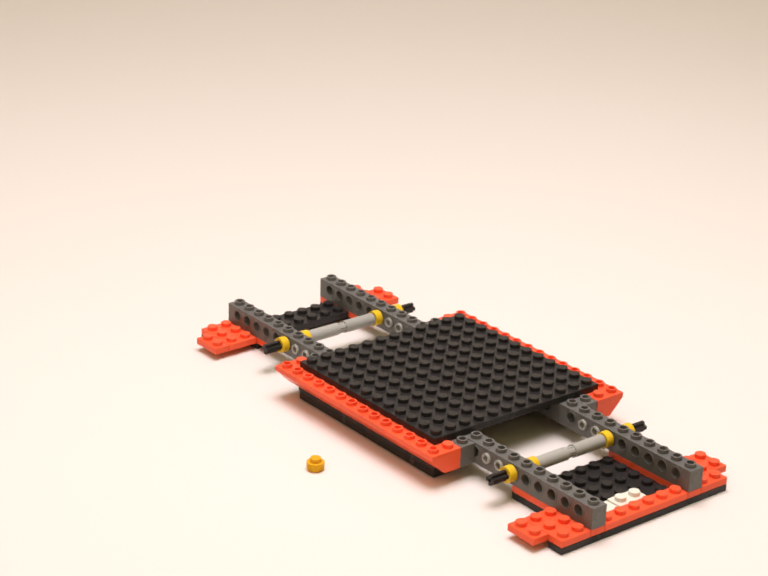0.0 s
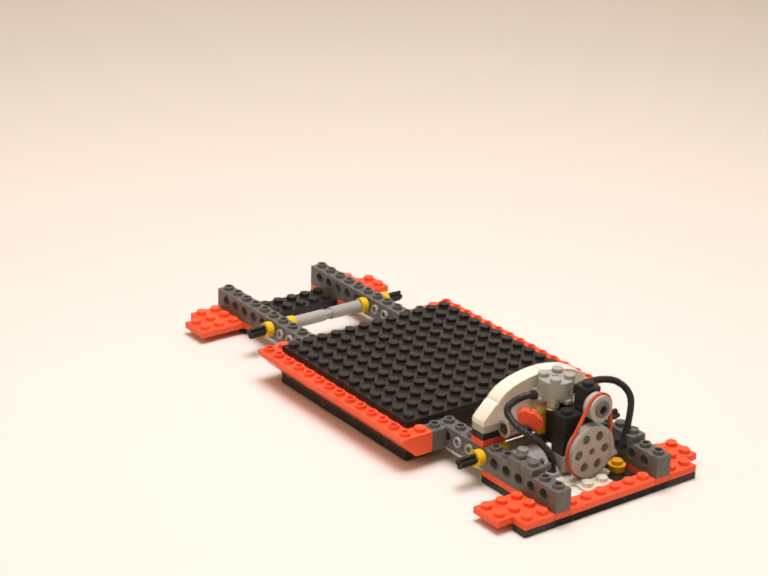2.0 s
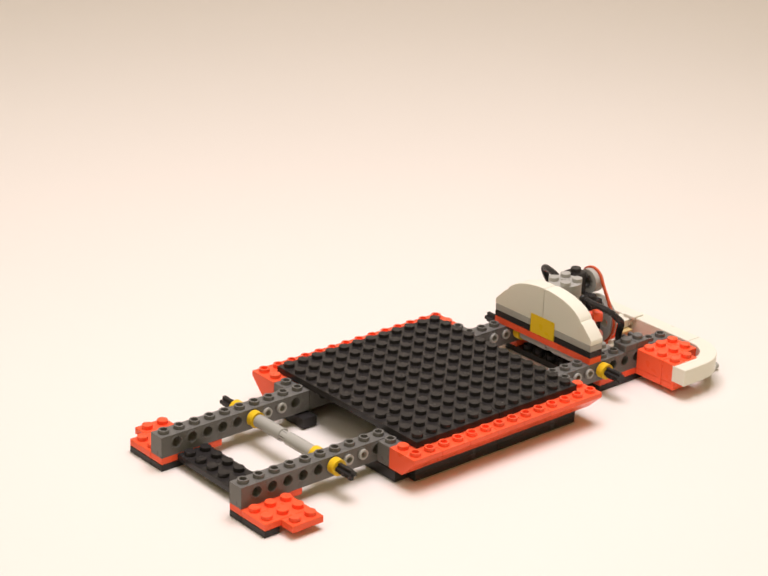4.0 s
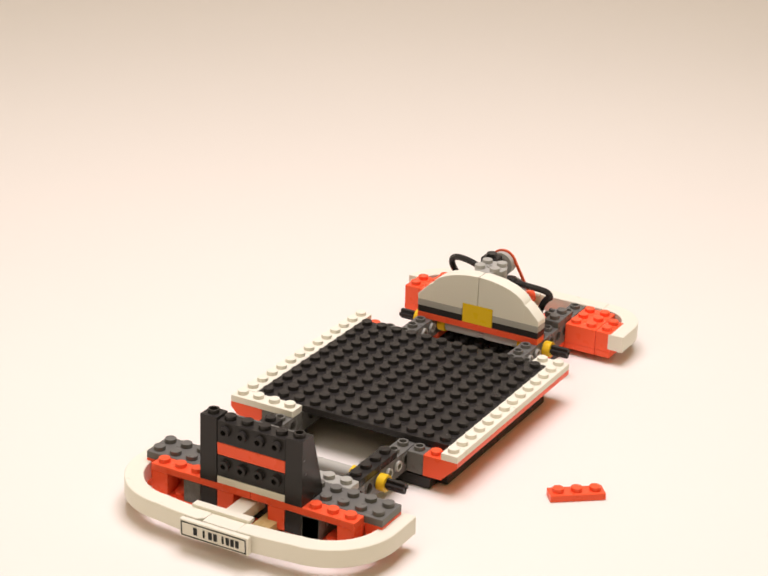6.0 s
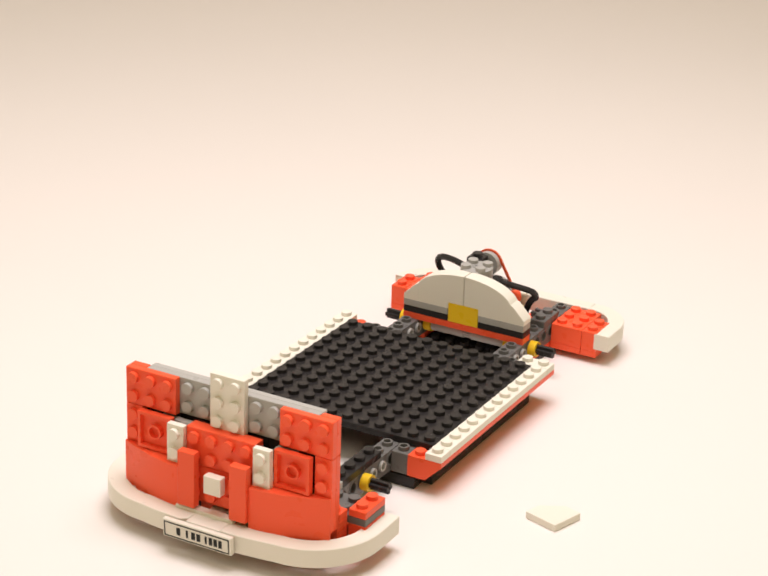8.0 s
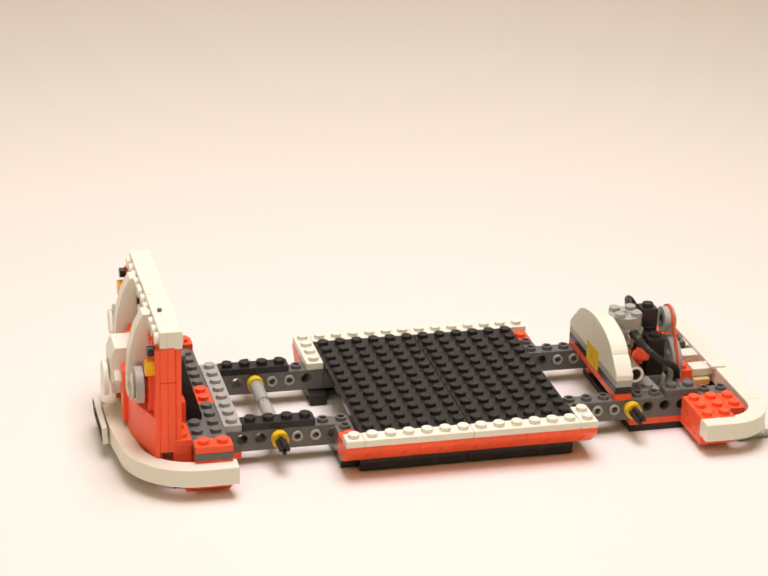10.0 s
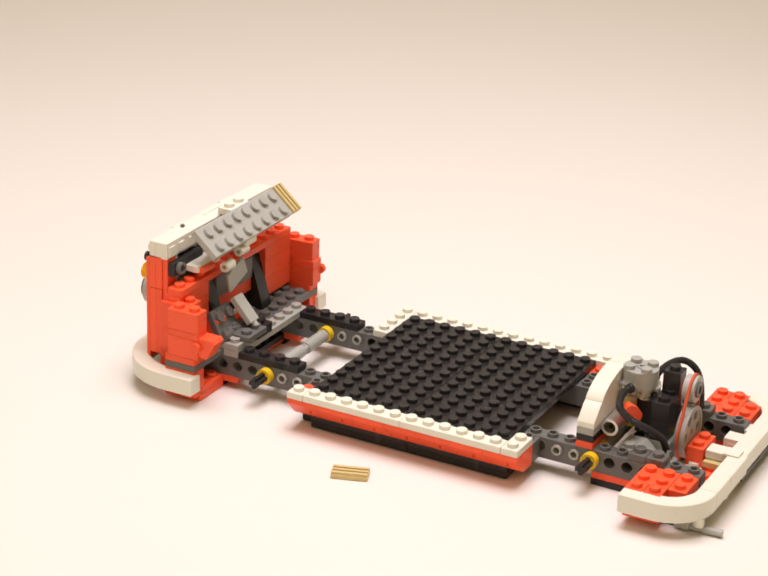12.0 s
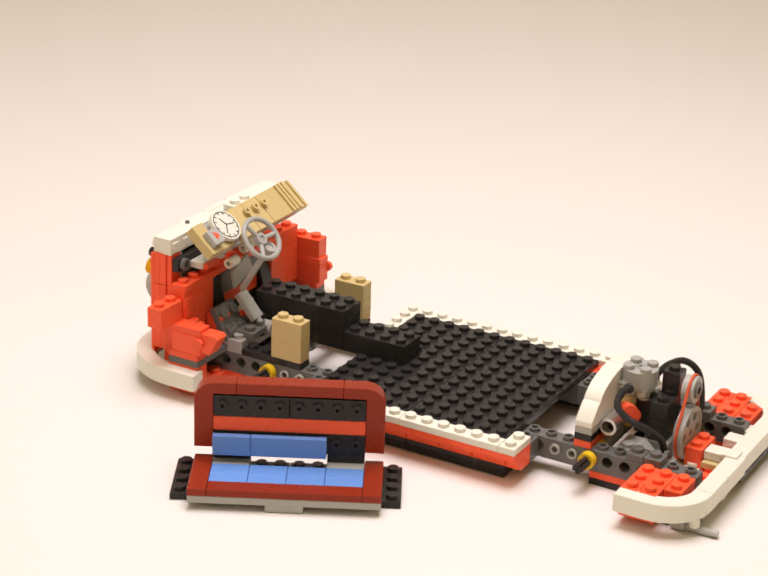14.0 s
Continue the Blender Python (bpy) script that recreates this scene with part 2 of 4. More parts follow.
# ---- chassis ----
for sx in (-6, 0):
    for sy in (-6, 4.2):
        B("base_plate", "black", sx, sy, 0.15, 6, 1.8, 1, "-")
        B("base_plate", "black", sx, sy, 1.15, 6, 1.8, 0.85, "-")
for sx in (-6, 0):
    B("floor_plate", "black", sx, -6, 5, 6, 12)
for side in (-1, 1):
    for i in range(7):
        inner = 5.0 if i in (0, 6) else 4.05

        def sill(bm, side=side, inner=inner, i=i):
            slab(bm, [(side * a * S, b * P) for a, b in ((inner, 0), (6.05, 0), (6.98, 2.3), (6.98, 3), (inner, 3))], -S + GAP, S - GAP, (), "x")
            for dx in (-0.5, 0.5):
                stud(bm, dx * S, side * 6.5 * S, 3 * P, True)
            if i in (0, 6):
                stud(bm, (0.5 if i else -0.5) * S, side * 5.5 * S, 3 * P)
        put("sill_slope", ("sill", side, i if i in (0, 6) else 1), sill, "red", at(-6 + 2 * i, 0, 2))
    for e in (-1, 1):
        B("bracket_brick", "dark_grey", 6 * e if e > 0 else -7, 4 if side > 0 else -5, 2, 1, 1, 3, "o")
        y = side * 3.5
        put("technic_beam", *beam(10), "dark_grey", at(11 * e, y, 2))
        put("technic_beam", *beam(6), "dark_grey", at(3 * e, y, 2))
        # axle with yellow collars and grey sleeves
        put("axle_collar", *cyl(0.0037, 0.0036, (0, 1, 0), 0.0018), "yellow", at(10 * e, side * 4.08 + (0 if side > 0 else -0.45), 3.8))
        put("axle_collar", *cyl(0.0037, 0.0036, (0, 1, 0), 0.0018), "yellow", at(10 * e, side * 2.9 + (-0.45 if side > 0 else 0), 3.8))
        put("axle_sleeve", *cyl(0.0030, 2.15 * S, (0, 1, 0), 0.0018, 16), "grey", at(10 * e, 0.25 if side > 0 else -2.4, 3.8))
        for hole in (8, 9):
            put("pin", *cyl(0.00235, 0.0104, (0, 1, 0), 0.0015), "grey", at(hole * e, y - 0.65, 3.8))
for e in (-1, 1):
    put("axle", *axle(11.2 * S), "black", at(10 * e, 0, 3.8))
    put("axle_joiner", *cyl(0.0025, 0.6 * S, (0, 1, 0), 0.0018, 16), "grey", at(10 * e, -0.3, 3.8))

# rear end plates
B("bottom_plate", "black", 10, -4, 0, 6, 8, 1)
B("bottom_plate", "black", 15, -6, 0, 1, 12, 1)
B("bottom_plate", "black", 13, 4, 0, 2, 2, 1)
B("strip_plate", "red", 15, -3, 1, 1, 6)
for side in (-1, 1):
    B("rail_plate", "red", 10, 3 if side > 0 else -4, 1, 6, 1, 1, "-")
    B("wing_plate", "red", 13, 4 if side > 0 else -6, 1, 3, 2)
    B("wing_plate", "red", 13, 6 if side > 0 else -7, 1, 2, 1)
    B("wing_plate", "red", -16, 4 if side > 0 else -6, 1, 3, 2)
    B("wing_plate", "red", -15, 6 if side > 0 else -7, 1, 2, 1)
    B("rail_plate", "red", -16, 3 if side > 0 else -4, 1, 4, 1, 1, "-")
    B("rail_plate", "black", -16, 3 if side > 0 else -4, 0, 3, 1, 1, "-")
    B("rail_plate", "black", -6.9, 2.4 if side > 0 else -5.4, 0.1, 1, 3, 1.6, "-")
B("small_plate", "white", 14, -1, 1, 1, 2)
B("small_plate", "white", 14, -3, 1, 1, 2, 0.8, "-")
B("cross_plate", "black", -15, -3, 1, 2, 6)
B("cross_plate", "black", -16, -6, 0, 1, 2, 1, "-")
B("cross_plate", "black", -16, 4, 0, 1, 2, 1, "-")

# ---- engine bay, piece by piece ----
def round_stud(bm):
    rod(bm, (0, 0, 0), (0, 0, 1), 0.0031, 0.0012, 20)
    rod(bm, (0, 0, 0.0012), (0, 0, 1), 0.0039, 0.0026, 24)
    stud(bm, 0, 0, 0.0038)


put("round_light", "round_stud", round_stud, "orange", at(13.6, 2.4, 1.0), at=0.2, loose=(0, -0.0267, 0.8069, 0), label="clear orange round stud")
B("floor_tile", "white", 12.45, -2.2, 1.55, 1.55, 3.8, 0.5, "-", at=0.2)
B("small_plate", "white", 12, -3, 1.2, 1, 1, 1, at=0.2)
SLOPE = [(-1, 0), (1, 0), (1, 0.6), (0, 3), (-1, 3)]
for side in (-1, 1):
    def slope2(bm):
        lo, hi = (-0.5, 1.4) if side < 0 else (-1.4, 0.5)
        slab(bm, [(a * S, b * P) for a, b in SLOPE], lo * S + GAP, hi * S - GAP, (), "y")
        stud(bm, -S / 2, 0, 3 * P)
    put("slope_brick", ("slope2", side), slope2, "grey", at(12, 2.5 * side, 2, 0, 0, 0), at=0.2 if side < 0 else 0.3, loose=None if side < 0 else (0.2, -0.0297, 0.8081, -20))
B("grey_brick", "grey", 12.0, -1, 1.7, 1, 2, 3, at=0.3)
B("arch_plate", "red", 9, -4, 5, 1, 8, 1, at=0.3)
B("yellow_brick", "yellow", 9, -1, 6, 2, 2, 3, at=0.4, loose=(0.3, -0.0233, 0.8054, -15), label="bright yellow two by two brick")
B("arch_plate", "black", 9, -4, 6, 1, 3, at=0.5, loose=(0.4, -0.0442, 0.8056, -14))
B("arch_plate", "black", 9, 1, 6, 1, 3, at=0.4)
B("arch_plate", "grey", 9, 1, 7, 1, 3, at=0.5)
B("arch_plate", "grey", 9, -4, 7, 1, 3, at=0.6, loose=(0.5, -0.0394, 0.806, 87))
for side in (-1, 1):
    END = [(3 * side, 0), (4 * side, 0), (4 * side, 0.8), (3.25 * side, 2.7), (3 * side, 3)]
    put("arch_end", *profile("arch_end", END, 1, "x"), "white", at(9.5, 0, 8), at=0.7 if side > 0 else 0.8, loose=None if side > 0 else (0.6, -0.0202, 0.8047, 75))
    B("arch_brick", "white", 9.2, -2.9 if side < 0 else 1.1, 8.1, 0.6, 1.8, 2.8, "-", at=0.7 if side > 0 else 0.8, loose=None if side > 0 else (0.7, -0.0442, 0.8047, 85))
    CURVE = [(a * side, b) for a, b in ((0.02, -2), (1, -2), (1, -3), (3, -3), (3.05, 0), (2.87, 0.6), (2.55, 1.2), (2.1, 1.75), (1.55, 2.18), (0.9, 2.5), (0.45, 2.61), (0.02, 2.65))]
    put("arch_curve", *profile("arch_curve", CURVE, 1, "x"), "white", at(9.5, 0, 11), at=0.8 if side > 0 else 0.9, loose=None if side > 0 else (0.8, -0.0440, 0.8025, 70))
    put("side_tube", *cyl(0.0039, 2.3 * S, (0, 1, 0), 0.0027, 20), "silver", at(10.5, 1.0 if side > 0 else -3.05, 7.7), at=0.6 if side > 0 else 0.7, label="pearl grey tube")
for yy in (-3.0, 2.6):
    B("tube_notch", "black", 10.35, yy, 8.6, 0.3, 0.14, 0.22, "-", at=0.7)
B("arch_brick", "white", 9.2, -0.9, 9.1, 0.6, 1.8, 1.8, "-", at=0.8)
B("clear_brick", "clear", 10.05, -1, 9, 1, 2, 3, at=1.0, loose=(0.9, -0.0325, 0.8034, 20))
B("clip_plate", "dark_grey", 12, 3, 5, 1, 1, at=1.0)
B("clip_plate", "dark_grey", 13, 3, 5, 1, 1, at=1.0)


def clip(bm):
    box(bm, -0.004 + GAP, -0.004 + GAP, 0, 0.004 - GAP, 0.004 - GAP, P)
    stud(bm, 0, 0, P)
    for s in (-1, 1):
        box(bm, 0.0038, s * 0.0022 - 0.0007, 0.0002, 0.0072, s * 0.0022 + 0.0007, P - 0.0002)
    box(bm, 0.0062, -0.0032, 0.0006, 0.0074, -0.0012, P)
    box(bm, 0.0062, 0.0012, 0.0006, 0.0074, 0.0032, P)


put("clip_plate", "clip", clip, "dark_grey", at(13.5, -3.5, 5, 0, 0, 90), at=1.1, loose=(1.0, -0.032, 0.8034, -12), label="dark grey plate with a clip")
B("clip_plate", "dark_grey", 12, -4, 5, 1, 1, at=1.1)
HOSE_FAR = [(11.4, 0.4, 11.7), (11.7, 1.8, 12.8), (12.2, 3.15, 12.5), (12.85, 3.7, 10.6), (13.3, 3.3, 7.6), (13.35, 2.9, 4.0)]
HOSE_NEAR = [(10.9, -1.3, 12.0), (10.8, -2.2, 12.1), (11.1, -3.4, 11.5), (11.8, -3.4, 10.0), (12.6, -2.9, 8.7), (13.2, -2.4, 7.2), (13.4, -2.1, 5.4), (13.4, -2.1, 4.0)]
put("hose", *hose(HOSE_FAR), "black", at(0, 0, 0), at=1.1, label="ribbed black hose")
put("hose", *hose(HOSE_NEAR), "black", at(0, 0, 0), at=1.2, loose=(1.1, -0.0466 - 0.08, 0.7934 + 0.02, -40), label="ribbed black hose")
B("engine_block", "black", 12, -1, 4.8, 1, 2, 2.8, at=1.2)
B("engine_block", "black", 12, -1, 7.6, 1, 2, 2.8, at=1.2)
B("engine_block", "black", 11, -0.6, 5, 1, 1.6, 5, "-", at=1.2)
B("engine_column", "black", 12, 0.4, 10.4, 1, 1, 3.2, at=1.6)
B("engine_foot", "grey", 12, -1, 2.6, 1.2, 2, 2.2, "-", at=1.2)
for yy in (-0.5, 0.5):
    put("engine_stud", *cyl(0.0026, 1.5 * P, (0, 0, 1), 0.0013, 18), "clear", at(11.4, yy, 10.0), at=1.3)
for k, (yy, zz) in enumerate(((-2.0, 9.3), (-1.5, 8.6), (-1.1, 7.7))):
    put("red_knob", *cyl(0.0029, 0.0042, (0.8, -0.6, 0)), "red", at(11.0, yy - 0.15, zz + 0.7), at=1.4, loose=(1.3, -0.0438, 0.798, 0) if k == 0 else None)
put("sleeve", *cyl(0.0028, 1.4 * P), "white", at(11.1, -0.2, 9.5), at=1.5, loose=(1.4, -0.0288, 0.7979, 0))


def round_brick(bm):
    rod(bm, (0, 0, 0), (0, 0, 1), 0.0066, 0.0012, 28)
    rod(bm, (0, 0, 0.0012), (0, 0, 1), 0.0078, 0.0082, 32)
    for i in range(4):
        a = radians(45 + 90 * i)
        stud(bm, 0.0055 * math.cos(a), 0.0055 * math.sin(a), 0.0094)
        a = radians(90 * i)
        box(bm, 0.0079 * math.cos(a) - 0.0013, 0.0079 * math.sin(a) - 0.0013, -0.0002, 0.0079 * math.cos(a) + 0.0013, 0.0079 * math.sin(a) + 0.0013, 0.0016)
    for w, h in ((0.0023, 0.0008), (0.0008, 0.0023)):
        box(bm, -w, -h, 0.0092, w, h, 0.0098, 0)


put("air_filter", "round_brick", round_brick, "grey", at(10.85, 0.12, 10.75), at=1.6, loose=(1.5, -0.0275, 0.7979, 10), label="light grey round two by two brick")


def pulley(r, width, holes):
    def make(bm):
        ring = [(0, 0, 0.0016)] + [(0.62 * r * math.cos(2 * math.pi * i / holes), 0.62 * r * math.sin(2 * math.pi * i / holes), 0.0022) for i in range(holes)]
        line = [(r * math.cos(2 * math.pi * i / 40), r * math.sin(2 * math.pi * i / 40)) for i in range(40)]
        slab(bm, line, -width / 2, width / 2, ring, "x")
        for s in (-1, 1):
            rod(bm, (s * width / 2 - 0.0002, 0, 0), (1, 0, 0), r, 0.0007, 40, r * 1.0, r * 0.86)
    return ("pulley", r, width, holes), make


put("fan_pulley", *pulley(0.0118, 0.0036, 6), "chrome", at(13.75, 0.15, 5.9), at=1.6, label="grey wheel with six round holes")
put("small_pulley", *cyl(0.006, 0.0052, (1, 0, 0), 0.0022, 28), "grey", at(13.3, 0.65, 11.7), at=1.7, loose=(1.6, -0.0275, 0.7979, 0))
put("small_pulley_hub", *cyl(0.0036, 0.0062, (1, 0, 0), 0.0020, 24), "dark_grey", at(13.3, 0.65, 11.7), at=1.7)


def belt(bm):
    a, ra, b, rb = Vector((0.15 * S, 5.9 * P)), 0.0121, Vector((0.65 * S, 11.7 * P)), 0.0063
    up = (b - a).normalized()
    across = Vector((up.y, -up.x))
    tilt = math.asin((ra - rb) / (b - a).length)
    pts = []
    for c, r, lo, hi in ((b, rb, tilt, math.pi - tilt), (a, ra, math.pi - tilt, 2 * math.pi + tilt)):
        for i in range(19):
            q = lo + (hi - lo) * i / 18
            pts.append(c + r * (across * math.cos(q) + up * math.sin(q)))
    n = len(pts)
    rings = []
    for i, p in enumerate(pts):
        d = (pts[(i + 1) % n] - pts[i - 1]).normalized()
        o = Vector((d.y, -d.x))
        rings.append([bm.verts.new((13.72 * S + 0.0008 * math.cos(q), *(p + o * 0.0008 * math.sin(q)))) for q in (radians(45 + 90 * j) for j in range(4))])
    for i in range(n):
        for j in range(4):
            bm.faces.new((rings[i][j], rings[i][(j + 1) % 4], rings[(i + 1) % n][(j + 1) % 4], rings[(i + 1) % n][j]))
    bmesh.ops.recalc_face_normals(bm, faces=bm.faces[:])


put("fan_belt", "belt", belt, "rubber", at(0, 0, 0), at=1.7, label="thin red rubber belt")

# rear corner blocks and bumper
for xx in (13.5, 14.5):
    put("side_stud", *cyl(0.0026, 0.0018, (0, -1, 0), 0.0014, 18), "red", at(xx, -7, 3.6), at=2.3)
for side in (-1, 1):
    t = 2.1 if side > 0 else 2.3
    s0 = 4 if side > 0 else -6
    B("corner_block", "red", 13, s0, 2, 2, 2, 3, at=t)
    B("corner_block", "red", 15, s0, 2, 1, 2, 3, at=t + 0.1)
    B("corner_block", "red", 13, 6 if side > 0 else -7, 2, 1, 1, 3, at=t if side > 0 else 2.2, loose=None if side > 0 else (2.1, -0.0318, 0.8079, 0))
    B("corner_block", "red", 14, 6 if side > 0 else -7, 2, 1, 1, 3, at=t + 0.1 if side > 0 else 2.3, loose=None if side > 0 else (2.2, -0.0318, 0.8079, 0))
B("rear_brick", "red", 14, -0.6, 1.7, 1, 2, 3, at=2.4, loose=(2.3, -0.0318, 0.8060, 20))
B("rear_plate", "black", 16.3, -0.4, 1.15, 0.9, 6, 0.9, "-", at=2.9)
B("rear_plate", "white", 15.05, -0.5, 3.5, 1.0, 1.0, 1.2, "-", at=2.5)
B("rear_plate", "tan", 15.05, -0.85, 2.5, 1.0, 1.2, 0.9, "-", at=2.5)
B("rear_arm", "white", 16.05, -0.5, 3.6, 0.6, 1.0, 1.1, "-", at=2.6)


def lamp_brick(bm):
    box(bm, -0.004 + GAP, -0.004 + GAP, 0, 0.004 - GAP, 0.004 - GAP, 3 * P)
    rod(bm, (0, -0.0041, 1.5 * P), (0, 1, 0), 0.0028, 0.0006, 18, None, 0.0018)


put("lamp_brick", "lamp_brick", lamp_brick, "white", at(15.8, 2.16, 1.4), at=2.5, label="white one by one brick with a recessed side stud")
put("lamp_brick", "lamp_brick", lamp_brick, "white", at(15.8, 3.6, 1.4), at=2.6, loose=(2.5, -0.0325, 0.8170, -8), label="white one by one brick with a recessed side stud")
put("rear_bumper", *bumper(14.7, 17.25, 7.6, -0.25, 7.6, 2.6, 2.5), "white", at(0, 0, 2.4), at=2.6, label="white rounded bumper half")
put("rear_bumper", *bumper(13, 17.35, 7.8, -5.0, -0.25, 2.6, 2.55), "white", at(0, 0, 2.4), at=2.7, label="white straight bumper piece")
put("rear_bumper", *bumper(13, 17.35, 7.8, -7.8, -5.0, 2.6, 2.55), "white", at(0, 0, 2.4), at=2.9, label="white rounded bumper corner")
for yy in (-6.2, -2.6):
    put("bumper_pin", *cyl(0.0022, 1.2 * P, (0, 0, 1), 0.0012, 14), "white", at(16.9, yy, 1.25), at=2.9)


def exhaust(bm):
    rod(bm, (16.5 * S, -1.4 * S, 0.9 * P), (0.05, -4.6, 0), 0.0016, 4.7 * S, 12)
    rod(bm, (15.7 * S, -6.0 * S, 0.62 * P), (2.4, 0.1, 0), 0.0016, 2.4 * S, 12)
    box(bm, 16.2 * S, -1.7 * S, 0.3 * P, 16.9 * S, -1.1 * S, 2.2 * P)
    box(bm, 15.6 * S, -6.3 * S, 0.3 * P, 16.4 * S, -5.4 * S, 1.6 * P)
    rod(bm, (16.6 * S, -4.6 * S, 0.4 * P), (0, 0, 1), 0.002, 1.8 * P, 14)


put("exhaust", "exhaust", exhaust, "grey", at(0, 0, 0), at=2.9, loose=(2.8, -0.0593, 0.8301, -20), label="light grey exhaust pipe")
B("small_tile", "white", 16.1, -0.8, 4.75, 0.9, 0.9, 0.5, "-", at=3.0, loose=(2.9, -0.0330, 0.8060, 10))

# ---- white sill strips ----
B("trim_plate", "white", -6, -7, 5, 6, 1, at=4.4)
B("trim_plate", "white", 0, -7, 5, 6, 1, at=4.5)
B("trim_plate", "white", 6, -7, 5, 1, 2, at=4.5)
B("trim_plate", "white", -7, -7, 5, 1, 1, at=4.4)
B("trim_plate", "white", -6, 6, 5, 6, 1, at=4.6)
B("trim_plate", "white", 0, 6, 5, 7, 1, at=4.6)
B("trim_plate", "white", -7, 3, 5, 1, 4, at=4.7)

# ---- front frame ----
for side in (-1, 1):
    B("frame_plate", "black", -12, 3 if side > 0 else -4, 5, 4, 1, at=4.7)

    def at_side(a, b):
        return a if side > 0 else -b
    for k, (col, y0, h) in enumerate((("red", 5, 3), ("grey", 3, 3), ("black", 2, 3), ("red", 1, 3))):
        B("front_brick", col, -16, at_side(y0, y0 + 1), 2, 1, 1, h, "-", at=4.8 + 0.05 * k)
    put("front_stud", *cyl(0.0024, 0.002), "red", at(-15.4, at_side(4.5, 4.5), 2.0), at=4.9)
    B("side_brick", "red", -15, at_side(6, 7), 2, 2, 1, 3, "-", at=5.0)
    B("bottom_plate", "red", -15.4, at_side(3.8, 6.45), 0.05, 2.4, 2.65, 1.3, "-", at=4.8)
B("bottom_plate", "red", -16.1, -6, 0.4, 3, 12, 0.6, "-", at=4.8)
B("deck_plate", "dark_grey", -15, 1, 5, 2, 6, at=5.1)
B("deck_plate", "dark_grey", -15, -7, 5, 2, 6, at=5.2)
B("deck_plate", "red", -15, -1, 5, 2, 2, at=5.3)
B("deck_plate", "grey", -13, -4, 5, 1, 8, at=5.4)
B("front_plate", "red", -16, 0, 5, 1, 6, at=5.5)
B("front_plate", "red", -16, -6, 5, 1, 6, at=5.5)
B("front_plate", "white", -16, -2, 6, 1, 4, 1, at=5.7, label="white strip of plate")
B("bumper_arm", "white", -17.6, -0.3, 3.0, 2.6, 1, 1.6, "-", at=5.1)
B("bumper_block", "tan", -16.8, -1.6, 1.8, 2, 1, 1.2, "-", at=5.1)
B("bumper_block", "white", -17.95, -1.2, 4.5, 0.5, 3.4, 0.6, "-", at=5.2)
put("front_bumper", *bumper(-12.8, -18.55, 7.72, 1.0, 7.72, 3.8, 2.5, 0.3), "white", at(0, 0, 2.15), at=5.3, label="white rounded bumper half")
put("front_bumper", *bumper(-12.8, -18.55, 7.72, -7.72, -1.0, 3.8, 2.5, 0.3), "white", at(0, 0, 2.15), at=5.4, label="white rounded bumper half")
B("bumper_middle", "white", -18.84, -1.0, 2.2, 1, 2, 2.4, "-", at=5.5)


def plate_sign(bm):
    box(bm, -0.0014, -2.0 * S, 0, 0.0010, 2.0 * S, 2.5 * P, 0.0003)


sign = put("number_plate", "plate_sign", plate_sign, "white", at(-18.98, 0.1, 2.15, 0, -4, 0), at=5.6, label="white plate with a black border and dark bars")


def sign_print(bm):
    x0, x1 = -0.0017, -0.0014
    w, h0, h1, e = 1.88 * S, 0.25 * P, 2.25 * P, 0.0003
    for y0, y1, z0, z1 in ((-w, w, h0, h0 + e), (-w, w, h1 - e, h1), (-w, -w + e, h0, h1), (w - e, w, h0, h1)):
        box(bm, x0, y0, z0, x1, y1, z1, 0)
    for y, half in ((1.05, 0.10), (0.55, 0.05), (0.18, 0.10), (-0.12, 0.10), (-0.55, 0.05), (-0.83, 0.09), (-1.10, 0.09), (-1.38, 0.09)):
        box(bm, x0, (y - half) * S, 0.75 * P, x1, (y + half) * S, 1.75 * P, 0)


ob = new("plate_print", mesh("plate_print", "sign_print", sign_print, "ink"))
ob.parent = sign

# ---- front tower ----


def wedge(bm):
    slab(bm, [(a * S, b * P) for a, b in ((-1, 0), (1, 0), (1, 0.8), (0, 9), (-1, 9))], -S / 2 + GAP, S / 2 - GAP, (), "y")
    stud(bm, -S / 2, 0, 9 * P, True)


for side in (-1, 1):
    put("tower_slope", "wedge", wedge, "black", at(-15, 2.5 * side, 6), at=5.9 if side > 0 else 6.0)


def stud_brick(bm):
    box(bm, -S / 2 + GAP, -2 * S + GAP, 0, S / 2 - GAP, 2 * S - GAP, 3 * P)
    for j in range(4):
        y = (j - 1.5) * S
        stud(bm, 0, y, 3 * P, False)
        rod(bm, (-S / 2 + GAP, y, 1.75 * P), (-1, 0, 0), 0.00245, 0.0018, 18, None, 0.0012)


put("tower_brick", "stud_brick", stud_brick, "black", at(-15.5, 0, 7), at=5.9, loose=(5.8, 0.0747, 0.7720, 88))
put("tower_brick", "stud_brick", stud_brick, "black", at(-15.5, 0, 11.7), at=6.0, loose=(5.9, 0.0747, 0.7700, 96))
B("tower_plate", "red", -16, -2, 10, 1, 4, 1.7, "-", at=6.0)
B("tower_back", "dark_grey", -14.98, -2, 11.0, 0.3, 4, 3.4, "-", at=6.0)
B("tower_back", "red", -14.98, -2, 8.9, 0.2, 4, 2.05, "-", at=6.0)


